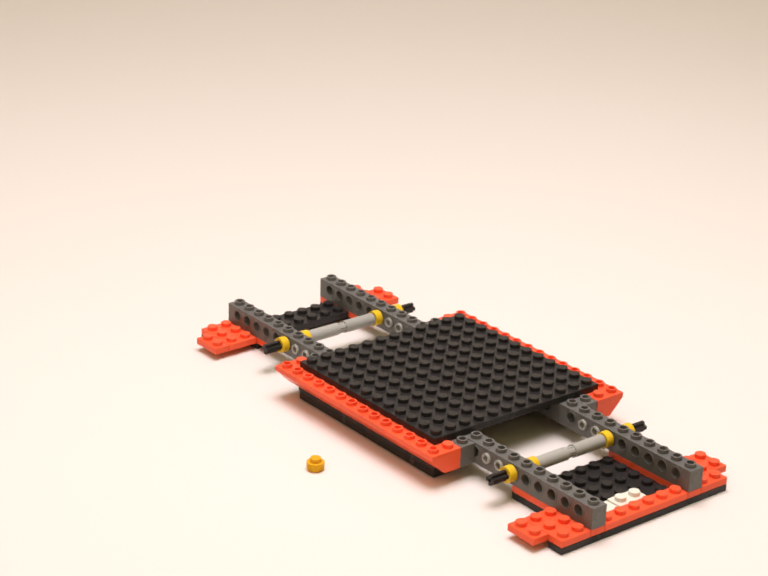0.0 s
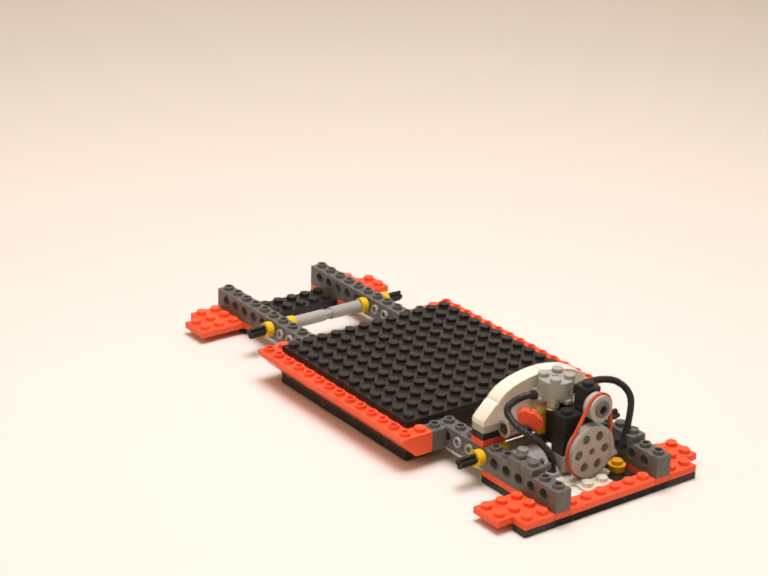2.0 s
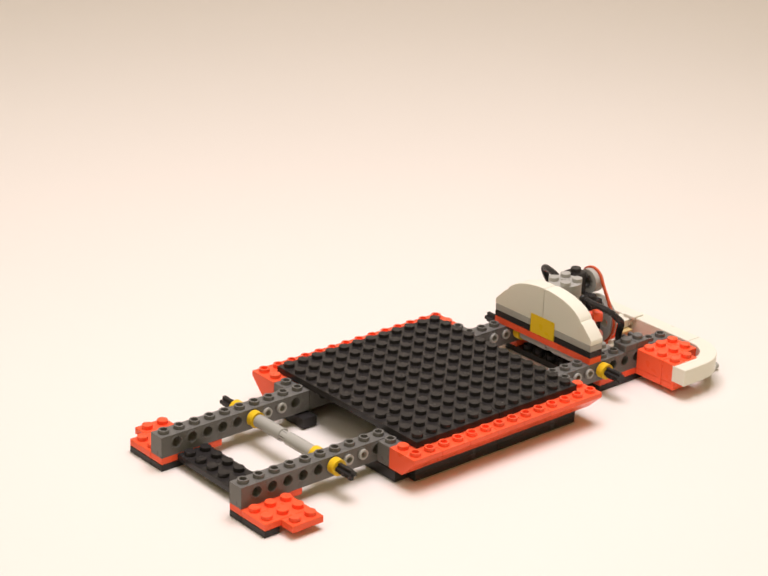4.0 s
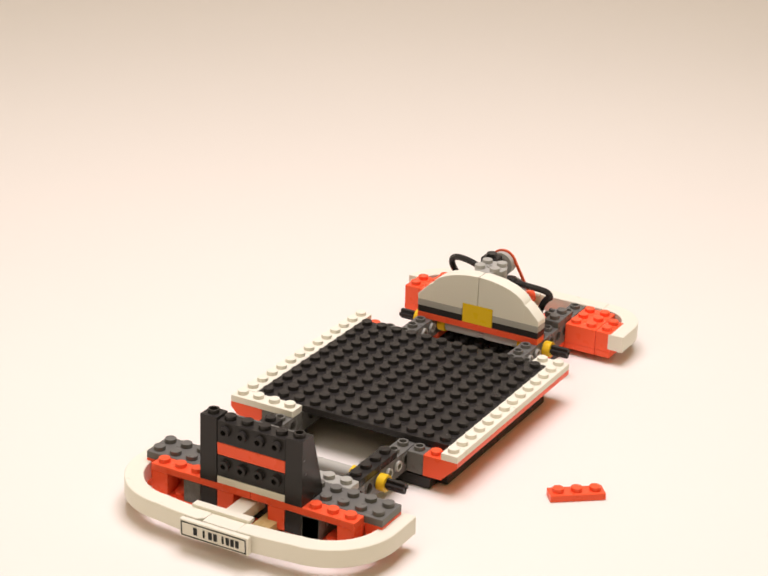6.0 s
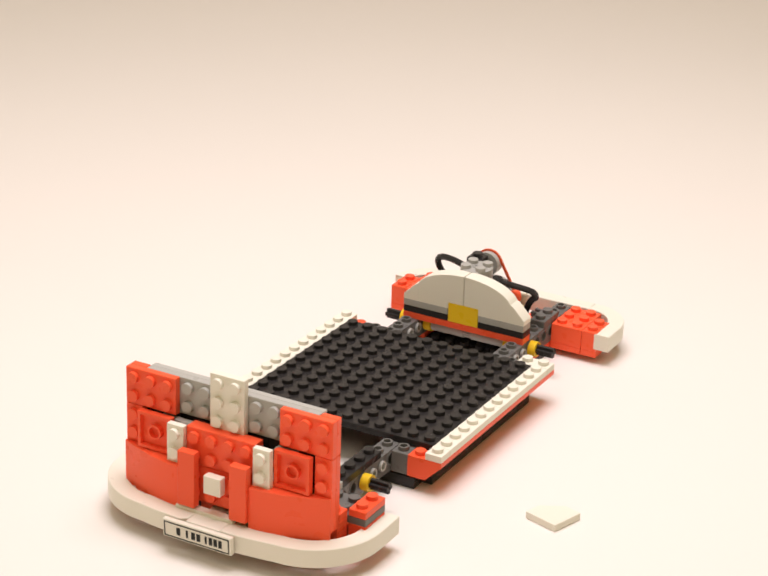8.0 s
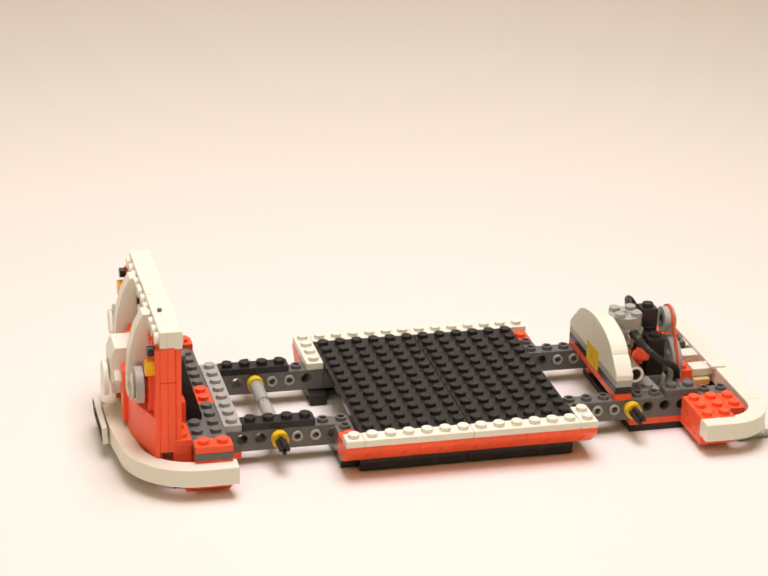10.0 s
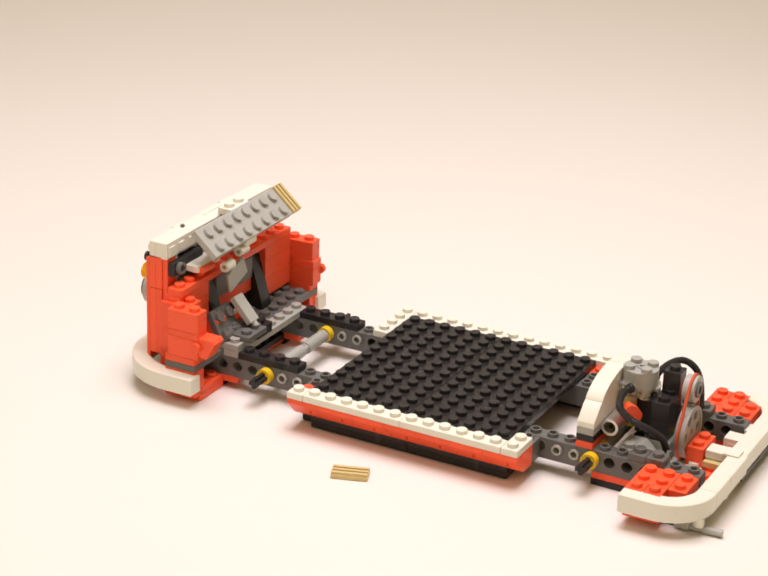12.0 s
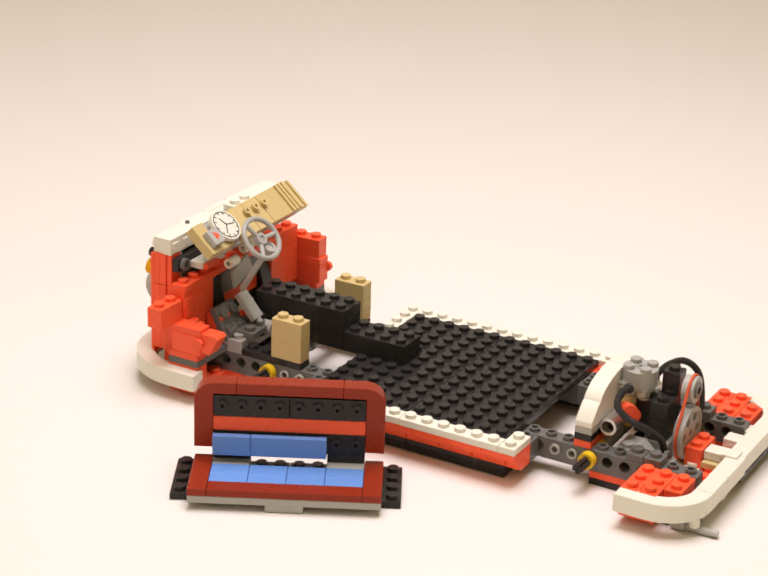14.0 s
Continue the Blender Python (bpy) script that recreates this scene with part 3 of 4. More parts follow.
def lamp_holder(bm):
    box(bm, -S / 2 + GAP, -S / 2 + GAP, 0, S / 2 - GAP, S / 2 - GAP, 3 * P)
    stud(bm, 0, 0, 3 * P)
    rod(bm, (-S / 2 + GAP, 0, 1.75 * P), (-1, 0, 0), 0.00245, 0.0018, 18, None, 0.0014)


for side in (-1, 1):
    def at_side(a, b):
        return a if side > 0 else -b
    B("front_plate", "red", -16, at_side(3, 6), 6, 1, 3, at=6.1 if side < 0 else 6.05, loose=(6.0, 0.0837, 0.7897, 100) if side < 0 else None, label="red one by three plate")
    put("lamp_holder", "lamp_holder", lamp_holder, "red", at(-15.5, 3.5 * side, 7), at=6.3 if side < 0 else 6.2, loose=(6.2, 0.0686, 0.7632, 60) if side < 0 else None)
    B("corner_plate", "red", -15, at_side(6, 7), 6, 2, 1, at=6.2 if side < 0 else 6.15, loose=(6.1, 0.0823, 0.7581, 5) if side < 0 else None)

LATER = {}   # pieces that are turned or shifted once more: second and pose
# ---- front panel: lies flat on the table, then stands on the front frame ----
panel = new("front_panel")
panel.parent = van
panel["label"] = "red, grey and white front panel of plates"
PANEL_HOME = at(-15.85, 0, 5.3) @ Matrix(((0, 0, -1, 0), (-1, 0, 0, 0), (0, 1, 0, 0), (0, 0, 0, 1)))
PANEL_FLAT = pose(0.0927, 0.7893, 0, 0, 0, 180 + 3.2)


def panel_pose(t):
    """The panel in the room."""
    if t < 7.55:
        return PANEL_FLAT
    return van_pose(t) @ PANEL_HOME


def F(name, col, u, w, layer, nu, nw, h=1, top="s", skip=(), **more):
    """A plate on the panel: u across, w up from its lower edge (studs), layer outwards (plates)."""
    return B(name, col, u, w, layer, nu, nw, h, top, skip, parent=panel, **more)


def from_below(bm):
    """A two by two plate seen from its hollow underside."""
    box(bm, -S + GAP, -S + GAP, 0, S - GAP, S - GAP, 0.001)
    for x0, y0, x1, y1 in ((-1, -1, 1, -0.82), (-1, 0.82, 1, 1), (-1, -0.82, -0.82, 0.82), (0.82, -0.82, 1, 0.82)):
        box(bm, x0 * S + (GAP if x0 == -1 else 0), y0 * S + (GAP if y0 == -1 else 0), 0.001, x1 * S - (GAP if x1 == 1 else 0), y1 * S - (GAP if y1 == 1 else 0), P, 0)
    rod(bm, (0, 0, 0.001), (0, 0, 1), 0.0032, P - 0.001, 20, None, 0.0024)


def hinge(bm):
    box(bm, -S + GAP, -S + GAP, 0, S * 0.2, S - GAP, 0.0012)
    box(bm, -S, -S + GAP, 0.0012, -0.7 * S, S - GAP, P, 0.0002)
    box(bm, -0.1 * S, -S + GAP, 0.0012, 0.2 * S, S - GAP, P, 0.0002)
    box(bm, -0.7 * S, -0.12 * S, 0.0012, -0.1 * S, 0.12 * S, P, 0.0002)
    rod(bm, (-0.4 * S, 0, 0.0012), (0, 0, 1), 0.0018, 0.002, 14)
    rod(bm, (0.2 * S, 0.8 * S, P / 2), (1, 0, 0), 0.0016, 0.7 * S, 12)
    box(bm, 0.1 * S, 0.55 * S, 0, 0.9 * S, S, 0.0024, 0.0006)


F("panel_core", "black", -2, 2.2, 0, 4, 1.8, 0.45, "-", at=6.4)
F("panel_core", "black", -2, 1.5, 0.46, 4, 2, 1.5, at=6.4, loose=(6.3, 0.0890, 0.7580, 182))
for side in (-1, 1):
    swung = at(2 * side, 0, 1.6, 0, -33 * side, 0) @ at(-2 * side, 0, -1.2)
    back = put("panel_back", "from_below", from_below, "black", swung @ at(4.1 * side, 3, 0.2), parent=panel, at=6.5)
    LATER[back.name] = (6.7, at(4 * side, 3, 0))
    flap = put("panel_hinge", "hinge", hinge, "grey", swung @ at(2.9 * side, 2.9, 1.3, 0, 0, 180 if side > 0 else 0), parent=panel, at=6.4 if side < 0 else 6.5)
    LATER[flap.name] = (6.7, at(2.95 * side, 2.85, 1.2, 0, 0, 180 if side > 0 else 0))
    F("panel_side", "red", 5 if side > 0 else -6, 0, 1, 1, 4, at=6.9 if side > 0 else 6.8)
    F("panel_side", "red", 5 if side > 0 else -6, 4, 0, 1, 2, at=6.8)
    F("panel_base", "red", 5 if side > 0 else -6, 0, 0, 1, 4, 1, "-", at=6.8)
    F("panel_plate", "tan", 2 if side > 0 else -5, 0, 1, 3, 2, at=7.3 if side > 0 else 7.0)
    put("panel_inset", "from_below", from_below, "red", at(4 * side, 3, 2.2), parent=panel, at=7.5 if side > 0 else 7.2, label="red plate showing its hollow underside")
    F("panel_strip", "white", 2 if side > 0 else -3, 0, 3.2, 1, 4, 0.9, at=7.58 if side > 0 else 7.45)
    F("panel_top_corner", "red", 3 if side > 0 else -6, 4, 1, 3, 2, at=7.9 if side < 0 else 8.0)
for side in (-1, 1):
    F("panel_core", "black", 2 if side > 0 else -3, 2.05, 0, 1, 1.9, 0.4, "-", at=6.75)
    put("hinge_pin", *cyl(0.0013, 0.005, (1, 0, 0)), "red", at(2.3 * side - 0.3, 2.75, 1.3), parent=panel, at=6.75)
F("panel_clip", "white", -0.8, 0.9, 1, 1.6, 0.55, 1.0, "-", at=6.85)
F("panel_bar", "red", -5, 0, 0, 10, 2, at=6.7)
F("panel_bar", "grey", -5, 4, 0, 10, 2, at=6.9)
F("panel_bar", "red", 1.2, 0.4, 2, 1, 1, 2, at=7.4)
F("panel_centre", "white", -1, 3.9, 1, 2, 3, at=6.95, label="white two by three plate")
F("panel_centre", "red", -2, 2, 1.5, 4, 2, 1.9, at=7.5)
F("panel_centre", "red", -2, 0, 1.5, 4, 2, 1.9, at=7.5)


def skirt(side):
    def make(bm):
        pts = [(2 * side, 0), (6 * side, 0), (6 * side, 0.3)]
        for i in range(1, 9):
            u = i / 8
            pts.append(((6 - 4 * u) * side, 0.3 + 2.6 * math.sin(u * math.pi / 2)))
        slab(bm, [(a * S, b * P) for a, b in pts], 0, 2.3 * S, (), "y")
        bmesh.ops.bevel(bm, geom=[e for e in bm.edges if e.calc_face_angle(0) > 0.6], offset=0.0002, segments=1, affect="EDGES")
    return ("skirt", side), make


put("front_skirt", *skirt(-1), "red", at(0, -0.35, 2.05), parent=panel, at=7.8, loose=(7.7, 0.070, 0.735, 8), label="red curved skirt")
put("front_skirt", *skirt(1), "red", at(0, -0.35, 2.05), parent=panel, at=7.7, loose=(7.6, 0.070, 0.733, 20), label="red curved skirt")
for side in (-1, 1):
    F("panel_tile", "red", 1 if side > 0 else -2, 0.0, 4.3, 1, 3, 1.2, "-", at=7.9 if side < 0 else 7.8)
F("emblem_base", "white", -0.45, 1.05, 4.4, 1, 1, 1.2, "-", at=8.0)


def corner_tile(bm):
    slab(bm, [(-S, -S), (S, -S), (S, 0), (0, S), (-S, S)], 0, P)
    bmesh.ops.bevel(bm, geom=[e for e in bm.edges if e.calc_face_angle(0) > 0.6], offset=0.0002, segments=1, affect="EDGES")


put("nose_tile", "corner_tile", corner_tile, "white", at(0, 2.2, 5.4, 0, 0, 45), parent=panel, at=8.1, loose=(8.0, 0.0728, 0.7700, 45), label="white two by two tile with a cut corner")
put("nose_bracket", *profile("nose", ((-1, 0), (1, 0), (1, 4.2), (0.4, 4.8), (-1, 4.8)), 2, "x"), "white", at(0, 2.9, 2.0), parent=panel, at=8.2)
for side in (-1, 1):
    F("top_rail", "white", 0 if side > 0 else -5.5, 5.85, 1.0, 6 if side > 0 else 5.5, 1, 1, at=8.1, label="white rail of plates")
    F("top_rail", "white", 0 if side > 0 else -5.5, 5.85, -0.9, 6 if side > 0 else 5.5, 1, 1.9, "-", at=8.3)
    for i in range(6 if side > 0 else 5):
        F("rail_notch", "white", side * (i + 0.5) - 0.3, 5.98, -1.08, 0.6, 0.6, 0.2, "-", at=8.3)
    F("panel_side", "red", 4.9 if side > 0 else -5.6, 0, -0.8, 1, 5.84, 0.75, "-", at=8.4)
    F("panel_post", "red", 5 if side > 0 else -6, -0.2, 2, 1, 6, 0.6, "-", at=8.4)
    RIB = [(2, 0), (6.6, 0), (6.6, 0.9), (5.8, 1.9), (4.5, 2.7), (3, 3.0), (2, 3.0)]

    def rib(bm):
        slab(bm, [(a * S, b * P) for a, b in RIB], -S / 2 + GAP, S / 2 - GAP, (), "x")
    put("front_rib", "rib", rib, "white", at(2.5 * side, 0, 2.2), parent=panel, at=8.15 if side > 0 else 8.2, label="white curved slope")
    # lamps
    put("headlamp_ring", *cyl(0.0078, 0.0032, (0, 0, 1), 0.0), "grey", at(4.2 * side, 3.2, 3.7), parent=panel, at=8.6, label="grey round headlamp")
    put("headlamp", *cyl(0.0056, 0.0022), "clear", at(4.2 * side, 3.2, 4.7), parent=panel, at=8.7)
    put("indicator", *cyl(0.0036, 0.0036), "orange", at(5.4 * side, 4.7, 2.6), parent=panel, at=8.9, label="clear orange round indicator")
    put("vent_knob", *cyl(0.0022, 0.0034), "black", at(5.4 * side, 5.6, 2.4), parent=panel, at=9.0)
put("emblem", *cyl(0.0078, 0.002), "white", at(0, 1.8, 7.0), parent=panel, at=9.1, label="white round emblem disc")
put("wiper_knob", *cyl(0.001, 0.0014, (0, 1, 0)), "dark_grey", at(3.2, 6.8, 1.0), parent=panel, at=9.2)

# hollow undersides on the back of the grey row
for i in range(9):
    put("anti_stud", *cyl(0.0032, 0.0029, (0, 0, 1), 0.0024, 20), "grey", at(-4 + i, 5, -0.9), parent=panel, at=6.9)
for u0, w0, nu, nw in ((-5, 4, 10, 0.18), (-5, 5.82, 10, 0.18), (-5, 4.18, 0.18, 1.64), (4.82, 4.18, 0.18, 1.64)):
    F("panel_rim", "grey", u0, w0, -0.9, nu, nw, 0.9, "-", at=6.9)

# ---- cab ----
for side in (-1, 1):
    def at_side(a, b):
        return a if side > 0 else -b
    t = 10.7 if side > 0 else 10.8
    wx = -15.4 if side > 0 else -15.5
    B("cab_wall", "red", wx, at_side(3, 6.1), 7, 1, 3, 3, at=10.8)
    B("cab_wall", "red", wx, at_side(3, 6.1), 10, 1, 3, 3, at=11.4 if side > 0 else 11.2)
    B("cab_wall", "red", wx, at_side(3, 6.1), 13, 1, 3, 2, "-", at=11.4 if side > 0 else 11.3)
    low = B("door_post", "red", -14.8, at_side(6, 7), 7, 2, 1, 3, "-" if side < 0 else "s", at=t, loose=(10.6, -0.0222, 0.806, 25) if side > 0 else (10.7, -0.0222, 0.803, 10), label="red corner brick")
    if side < 0:
        B("door_post", "red", -15.75, at_side(6, 6.35), 7, 0.95, 0.35, 7, "-", at=t)
    if side < 0:
        B("door_post", "red", -14.8, -6, 7, 1, 1, 3, at=t)
    B("door_post", "red", -14.8, at_side(6, 7), 10, 2, 1, 1, "-", at=t + 0.1, loose=(t, -0.0202, 0.802, -8))
    top = B("door_post", "red", -14.8, at_side(6, 7), 11, 2, 1, 3, at=11.1 if side > 0 else 11.2, loose=None if side > 0 else (11.1, -0.0235, 0.803, 15))
    if side < 0:
        inner = B("door_post", "red", -14.8, -6, 11, 1, 1, 3, at=11.2)
        LATER[inner.name] = (13.95, inner.matrix_basis @ pose(-0.6 * S, 0, 0))
    LATER[top.name] = (13.95, at(-15.1, -7.15, 11, 0, 0, 88)) if side < 0 else (11.9, top.matrix_basis @ pose(-0.001, 0, 0, 0, 0, 3))
    put("door_knob", *cyl(0.0024, 0.0022, (0, 1, 0)), "red", at(-12.9, 6.95 if side > 0 else -7.2, 9), at=t + 0.2)

    def lip(bm):
        slab(bm, [(a * S, b * P) for a, b in ((-0.5, 0.3), (0.2, 0), (0.75, 2.6), (0.6, 3), (-0.5, 3))], -S / 2 + GAP, S / 2 - GAP, (), "y")
    if side < 0:
        put("door_lip", "lip", lip, "red", at(-12.5, -6.4, 7.4), at=t + 0.2)
B("small_brick", "red", -14.4, -4, 7, 1, 1, 3, at=11.1, loose=(11.0, -0.0183, 0.7915, 15), label="red one by one brick")
B("cab_shelf", "red", -15.4, -6.1, 15, 1, 6, 1, at=11.4)
B("cab_shelf", "red", -15.4, -0.1, 15, 1, 6.1, 1, at=11.4)

# floor fittings
B("deck_plate", "grey", -14, -4, 6, 2, 2, at=11.5)
B("deck_plate", "dark_grey", -13.6, -3.4, 7, 2, 2, 0.9, at=11.6, loose=(11.5, -0.0123, 0.7985, -6), label="dark grey two by two plate")
key, make = block(2, 2, 1, "s")
put("pedal_plate", key, make, "dark_grey", at(-13.7, -3.1, 8.6, 0, 62, 0), at=11.3)
put("hinge_barrel", *cyl(0.0028, 1.6 * S, (0, 1, 0)), "dark_grey", at(-13.1, -3.9, 7.6), at=11.4)
B("lever_base", "black", -12.9, -1.9, 6, 1, 1.6, 1.6, "-", at=11.4, loose=(11.4 - 0.1, -0.015, 0.80, -6))
put("lever_clip", *cyl(0.002, 0.9 * S, (0, 1, 0)), "black", at(-12.4, -1.6, 8.2), at=11.4)


def lever(bm):
    box(bm, -0.0016, -0.0036, 0, 0.0016, 0.0036, 0.0145, 0.0003)
    rod(bm, (0, 0, -0.004), (0, 0, 1), 0.0016, 0.005, 12)


put("gear_lever", "lever", lever, "grey", at(-12.25, -1.9, 8.7, 0, -42, 0), at=11.5, label="light grey lever")

# dashboard
B("dash_mount", "black", -16.1, -5.8, 17.4, 1, 3, 2, "-", at=11.6)
put("dash_pin", *cyl(0.0028, 0.002, (1, 0, 0), 0.0016), "dark_grey", at(-15.1, -5.3, 18.5), at=11.6)
B("dash_mount", "red", -15.05, -4.4, 17.3, 1, 1.3, 0.8, "-", at=11.6)
B("dash_arm", "white", -15.3, -4.6, 17.4, 1, 2.4, 1, "-", at=11.7, loose=(11.6, -0.013, 0.80, -8))
B("dash_arm", "white", -14.2, -1.2, 19.2, 1, 1.2, 1, "-", at=11.7)
for yy, zz in ((-2.7, 17.5), (-1.2, 18.7)):
    put("dash_hinge", *cyl(0.0024, 0.0066, (0, 1, 0), 0.0011, 16), "white", at(-13.5, yy - 0.4, zz), at=11.8, loose=(11.7, -0.0116, 0.797, 0) if yy < -2 else None)
B("dash_bracket", "white", -15.6, -0.5, 22.6, 1, 2, 1.0, at=11.9, loose=(11.8, -0.0116, 0.799, 15))
put("dash_panel", *profile("dash_panel", ((-1, 0), (1, 0), (0.9, 3.0), (-0.9, 3.0)), 0.2, "y"), "grey", at(-13.6, -1.4, 13.8, 0, -20, 90), at=11.6)
DASH = pose(-14.12 * S, 0, 21.3 * P, 0, 41, 0)


def D(name, col, x, y, z, nx, ny, h=1, top="s", **more):
    """A piece on the sloping dashboard: x down the slope, y across."""
    key, make = block(nx, ny, h, top)
    return put(name, key, make, col, DASH @ pose((x + nx / 2) * S, (y + ny / 2) * S, z * P), **more)


def grille(bm):
    box(bm, -S / 2 + GAP, -S + GAP, 0, S / 2 - GAP, S - GAP, 0.0019)
    for j in range(3):
        x = (j - 1) * 0.0027
        box(bm, x - 0.0008, -S + GAP, 0.0018, x + 0.0008, S - GAP, P, 0.0001)


D("dash_plate", "grey", -1, -4.5, 0, 2, 8.5, 1, "-", at=12.0)
for i in range(8):
    for j in range(2):
        put("dash_stud", *cyl(0.0024, 0.0017), "grey", DASH @ pose((j - 0.5) * S, (-3.7 + i) * S, P), at=12.0)
put("grille_tile", "grille", grille, "tan", DASH @ pose(0, 4.4 * S, 0.4 * P, 0, 0, 90), at=12.0, label="tan tile with long grooves")
put("grille_tile", "grille", grille, "tan", DASH @ pose(0, 3.4 * S, 1.3 * P, 0, 0, 90), at=12.1, loose=(12.0, -0.0116, 0.8015, -8), label="tan tile with long grooves")
D("dash_tile", "tan", -1, 0.9, 1, 2, 2, 1.0, "-", at=12.2)
for j in range(3):
    put("dash_knob", *cyl(0.0020, 0.0022, (0, 0, 1), 0.0009, 14), "tan", DASH @ pose(-0.35 * S, (-0.8 + 0.9 * j) * S, 2 * P), at=12.3, loose=(12.2, -0.0160, 0.801, 0) if j == 0 else None)
D("dash_tile", "tan", -1, -0.6, 1, 2, 1.48, 1.0, "-", at=12.3)
D("dash_tile", "tan", -1, -2.4, 1, 2, 1.78, 1.0, "-", at=12.3)
D("dash_tile", "tan", -1, -5.8, 1, 2, 1, 1.6, "-", at=12.3)
D("dash_tile", "tan", 0.2, -4.8, 1, 0.8, 1.4, 1.2, "-", at=12.3)
dial = put("clock_dial", *cyl(0.0080, 0.0022, (0, 0, 1), 0.0, 36), "white", DASH @ pose(-0.15 * S, -3.45 * S, 2.4 * P), at=12.4, label="white round dial with dark hands and ring")


def dial_print(bm):
    rod(bm, (0, 0, 0.0022), (0, 0, 1), 0.0071, 0.00012, 36, None, 0.0067)
    for a, length in ((200, 0.0042), (80, 0.0055), (320, 0.005)):
        q = radians(a)
        rod(bm, (0, 0, 0.0023), (math.cos(q), math.sin(q), 0), 0.00022, length, 6)
    for k in range(12):
        q = radians(30 * k)
        rod(bm, (0.0055 * math.cos(q), 0.0055 * math.sin(q), 0.0023), (math.cos(q), math.sin(q), 0), 0.0002, 0.0011, 6)


ob = new("dial_print", mesh("dial_print", "dial_print", dial_print, "ink"))
ob.parent = dial
gauge = D("gauge_tile", "grey", -0.3, -5.55, 2.6, 1, 1, 1, "-", at=12.5, loose=(12.4, -0.0116, 0.799, 0))


def gauge_print(bm):
    slab(bm, [(-0.0022, -0.0008), (0.0022, -0.0008), (0, 0.0022)], P, P + 0.0002)


ob = new("gauge_print", mesh("gauge_print", "gauge_print", gauge_print, "red"))
ob.parent = gauge


def column(bm):
    rod(bm, (0, 0, 0), (0, 0, 1), 0.0015, 0.024, 14)
    rod(bm, (0, 0, 0.0235), (0, 0, 1), 0.0022, 0.0045, 18, 0.0034)
    rod(bm, (0, 0, 0.0275), (0, 0, 1), 0.0034, 0.0012, 18, None, 0.0020)


column_ob = put("steering_column", "column", column, "chrome", at(-12.7, -1.5, 11.9, 0, 31, 0), at=12.4, loose=(12.3, -0.0200, 0.799, 0), label="pearl grey steering column")
LATER[column_ob.name] = (12.6, at(-13.0, -2.4, 13.3, 0, 31, 0))


def tap(bm):
    rod(bm, (0, 0, 0.0034), (1, 0, 0), 0.0034, 0.0075, 20)
    rod(bm, (0.0075, 0, 0.0034), (1, 0, 0), 0.0026, 0.0022, 20)
    rod(bm, (0.0097, 0, 0.0034), (1, 0, 0), 0.0034, 0.0055, 20, None, 0.0018)
    for z in (0.0002, 0.0056):
        box(bm, 0.001, -0.0011, z, 0.0065, 0.0011, z + 0.0012, 0.0002)


tap_ob = put("shaft_socket", "tap", tap, "grey", at(-13.3, -1.5, 6.2), at=12.6, loose=(12.5, -0.0262, 0.8000, -3), label="light grey axle connector")


def tap_red(bm):
    for w, h in ((0.0024, 0.0009), (0.0009, 0.0024)):
        box(bm, -0.0078, -w, 0.0034 - h, 0.0002, w, 0.0034 + h, 0.0002)
    rod(bm, (-0.004, 0, 0.0034), (1, 0, 0), 0.0026, 0.0012, 14)


ob = new("socket_pin", mesh("socket_pin", "tap_red", tap_red, "red"))
ob.parent = tap_ob
ob["label"] = "red pin"


def steering_wheel(bm):
    n, R, r = 36, 0.0098, 0.0012
    rings = []
    for i in range(n):
        q = 2 * math.pi * i / n
        d = Vector((math.cos(q), math.sin(q), 0))
        rings.append([bm.verts.new(d * (R + r * math.cos(w)) + Vector((0, 0, r * math.sin(w)))) for w in (2 * math.pi * j / 10 for j in range(10))])
    for i in range(n):
        for j in range(10):
            bm.faces.new((rings[i][j], rings[(i + 1) % n][j], rings[(i + 1) % n][(j + 1) % 10], rings[i][(j + 1) % 10]))
    for a in (90, 210, 330):
        q = radians(a)
        rod(bm, (0, 0, -0.001), (math.cos(q) * 0.0098, math.sin(q) * 0.0098, 0.001), 0.0011, 0.0098, 10)
    rod(bm, (0, 0, -0.003), (0, 0, 1), 0.0028, 0.0036, 20, None, 0.0013)


put("steering_wheel", "steering_wheel", steering_wheel, "chrome", at(-11.45, -2.8, 22.3, 0, 50, -8), at=12.6, label="pearl grey three-spoke steering wheel")

# seat base
B("seat_base", "black", -13, -1, 6, 6, 2, 3, "-", at=12.7, loose=(12.6, -0.030, 0.797, -5))
B("seat_base", "black", -13, -1, 9, 6, 2, 3, at=12.7)
B("seat_base", "black", -7, -1, 6, 4, 2, 3, at=12.7)
B("seat_support", "tan", -10, 3, 6, 2, 1, 6, at=12.7)
B("seat_support", "tan", -10, -4, 6, 2, 1, 6, at=12.8, loose=(12.7, -0.022, 0.800, -8), label="tall tan brick")

# ---- bench seat built beside the toy ----
bench = tagged(new("toy_bench_seat"), "half-built toy bench seat with blue cushions and dark red frame", "toy seat")
BENCH = pose(-0.0379, 0.7745, 0, 0, 0, -0.9)
BENCH_BACK = pose(-0.0408, 0.7840, 0, 0, 0, -2.4)
bench.matrix_basis = BENCH


def bench_pose(t):
    return BENCH_BACK if 13.4 < t < 13.59 else BENCH


def Q(name, col, x, y, z, nx, ny, h=1, top="s", **more):
    return B(name, col, x, y, z, nx, ny, h, top, parent=bench, **more)


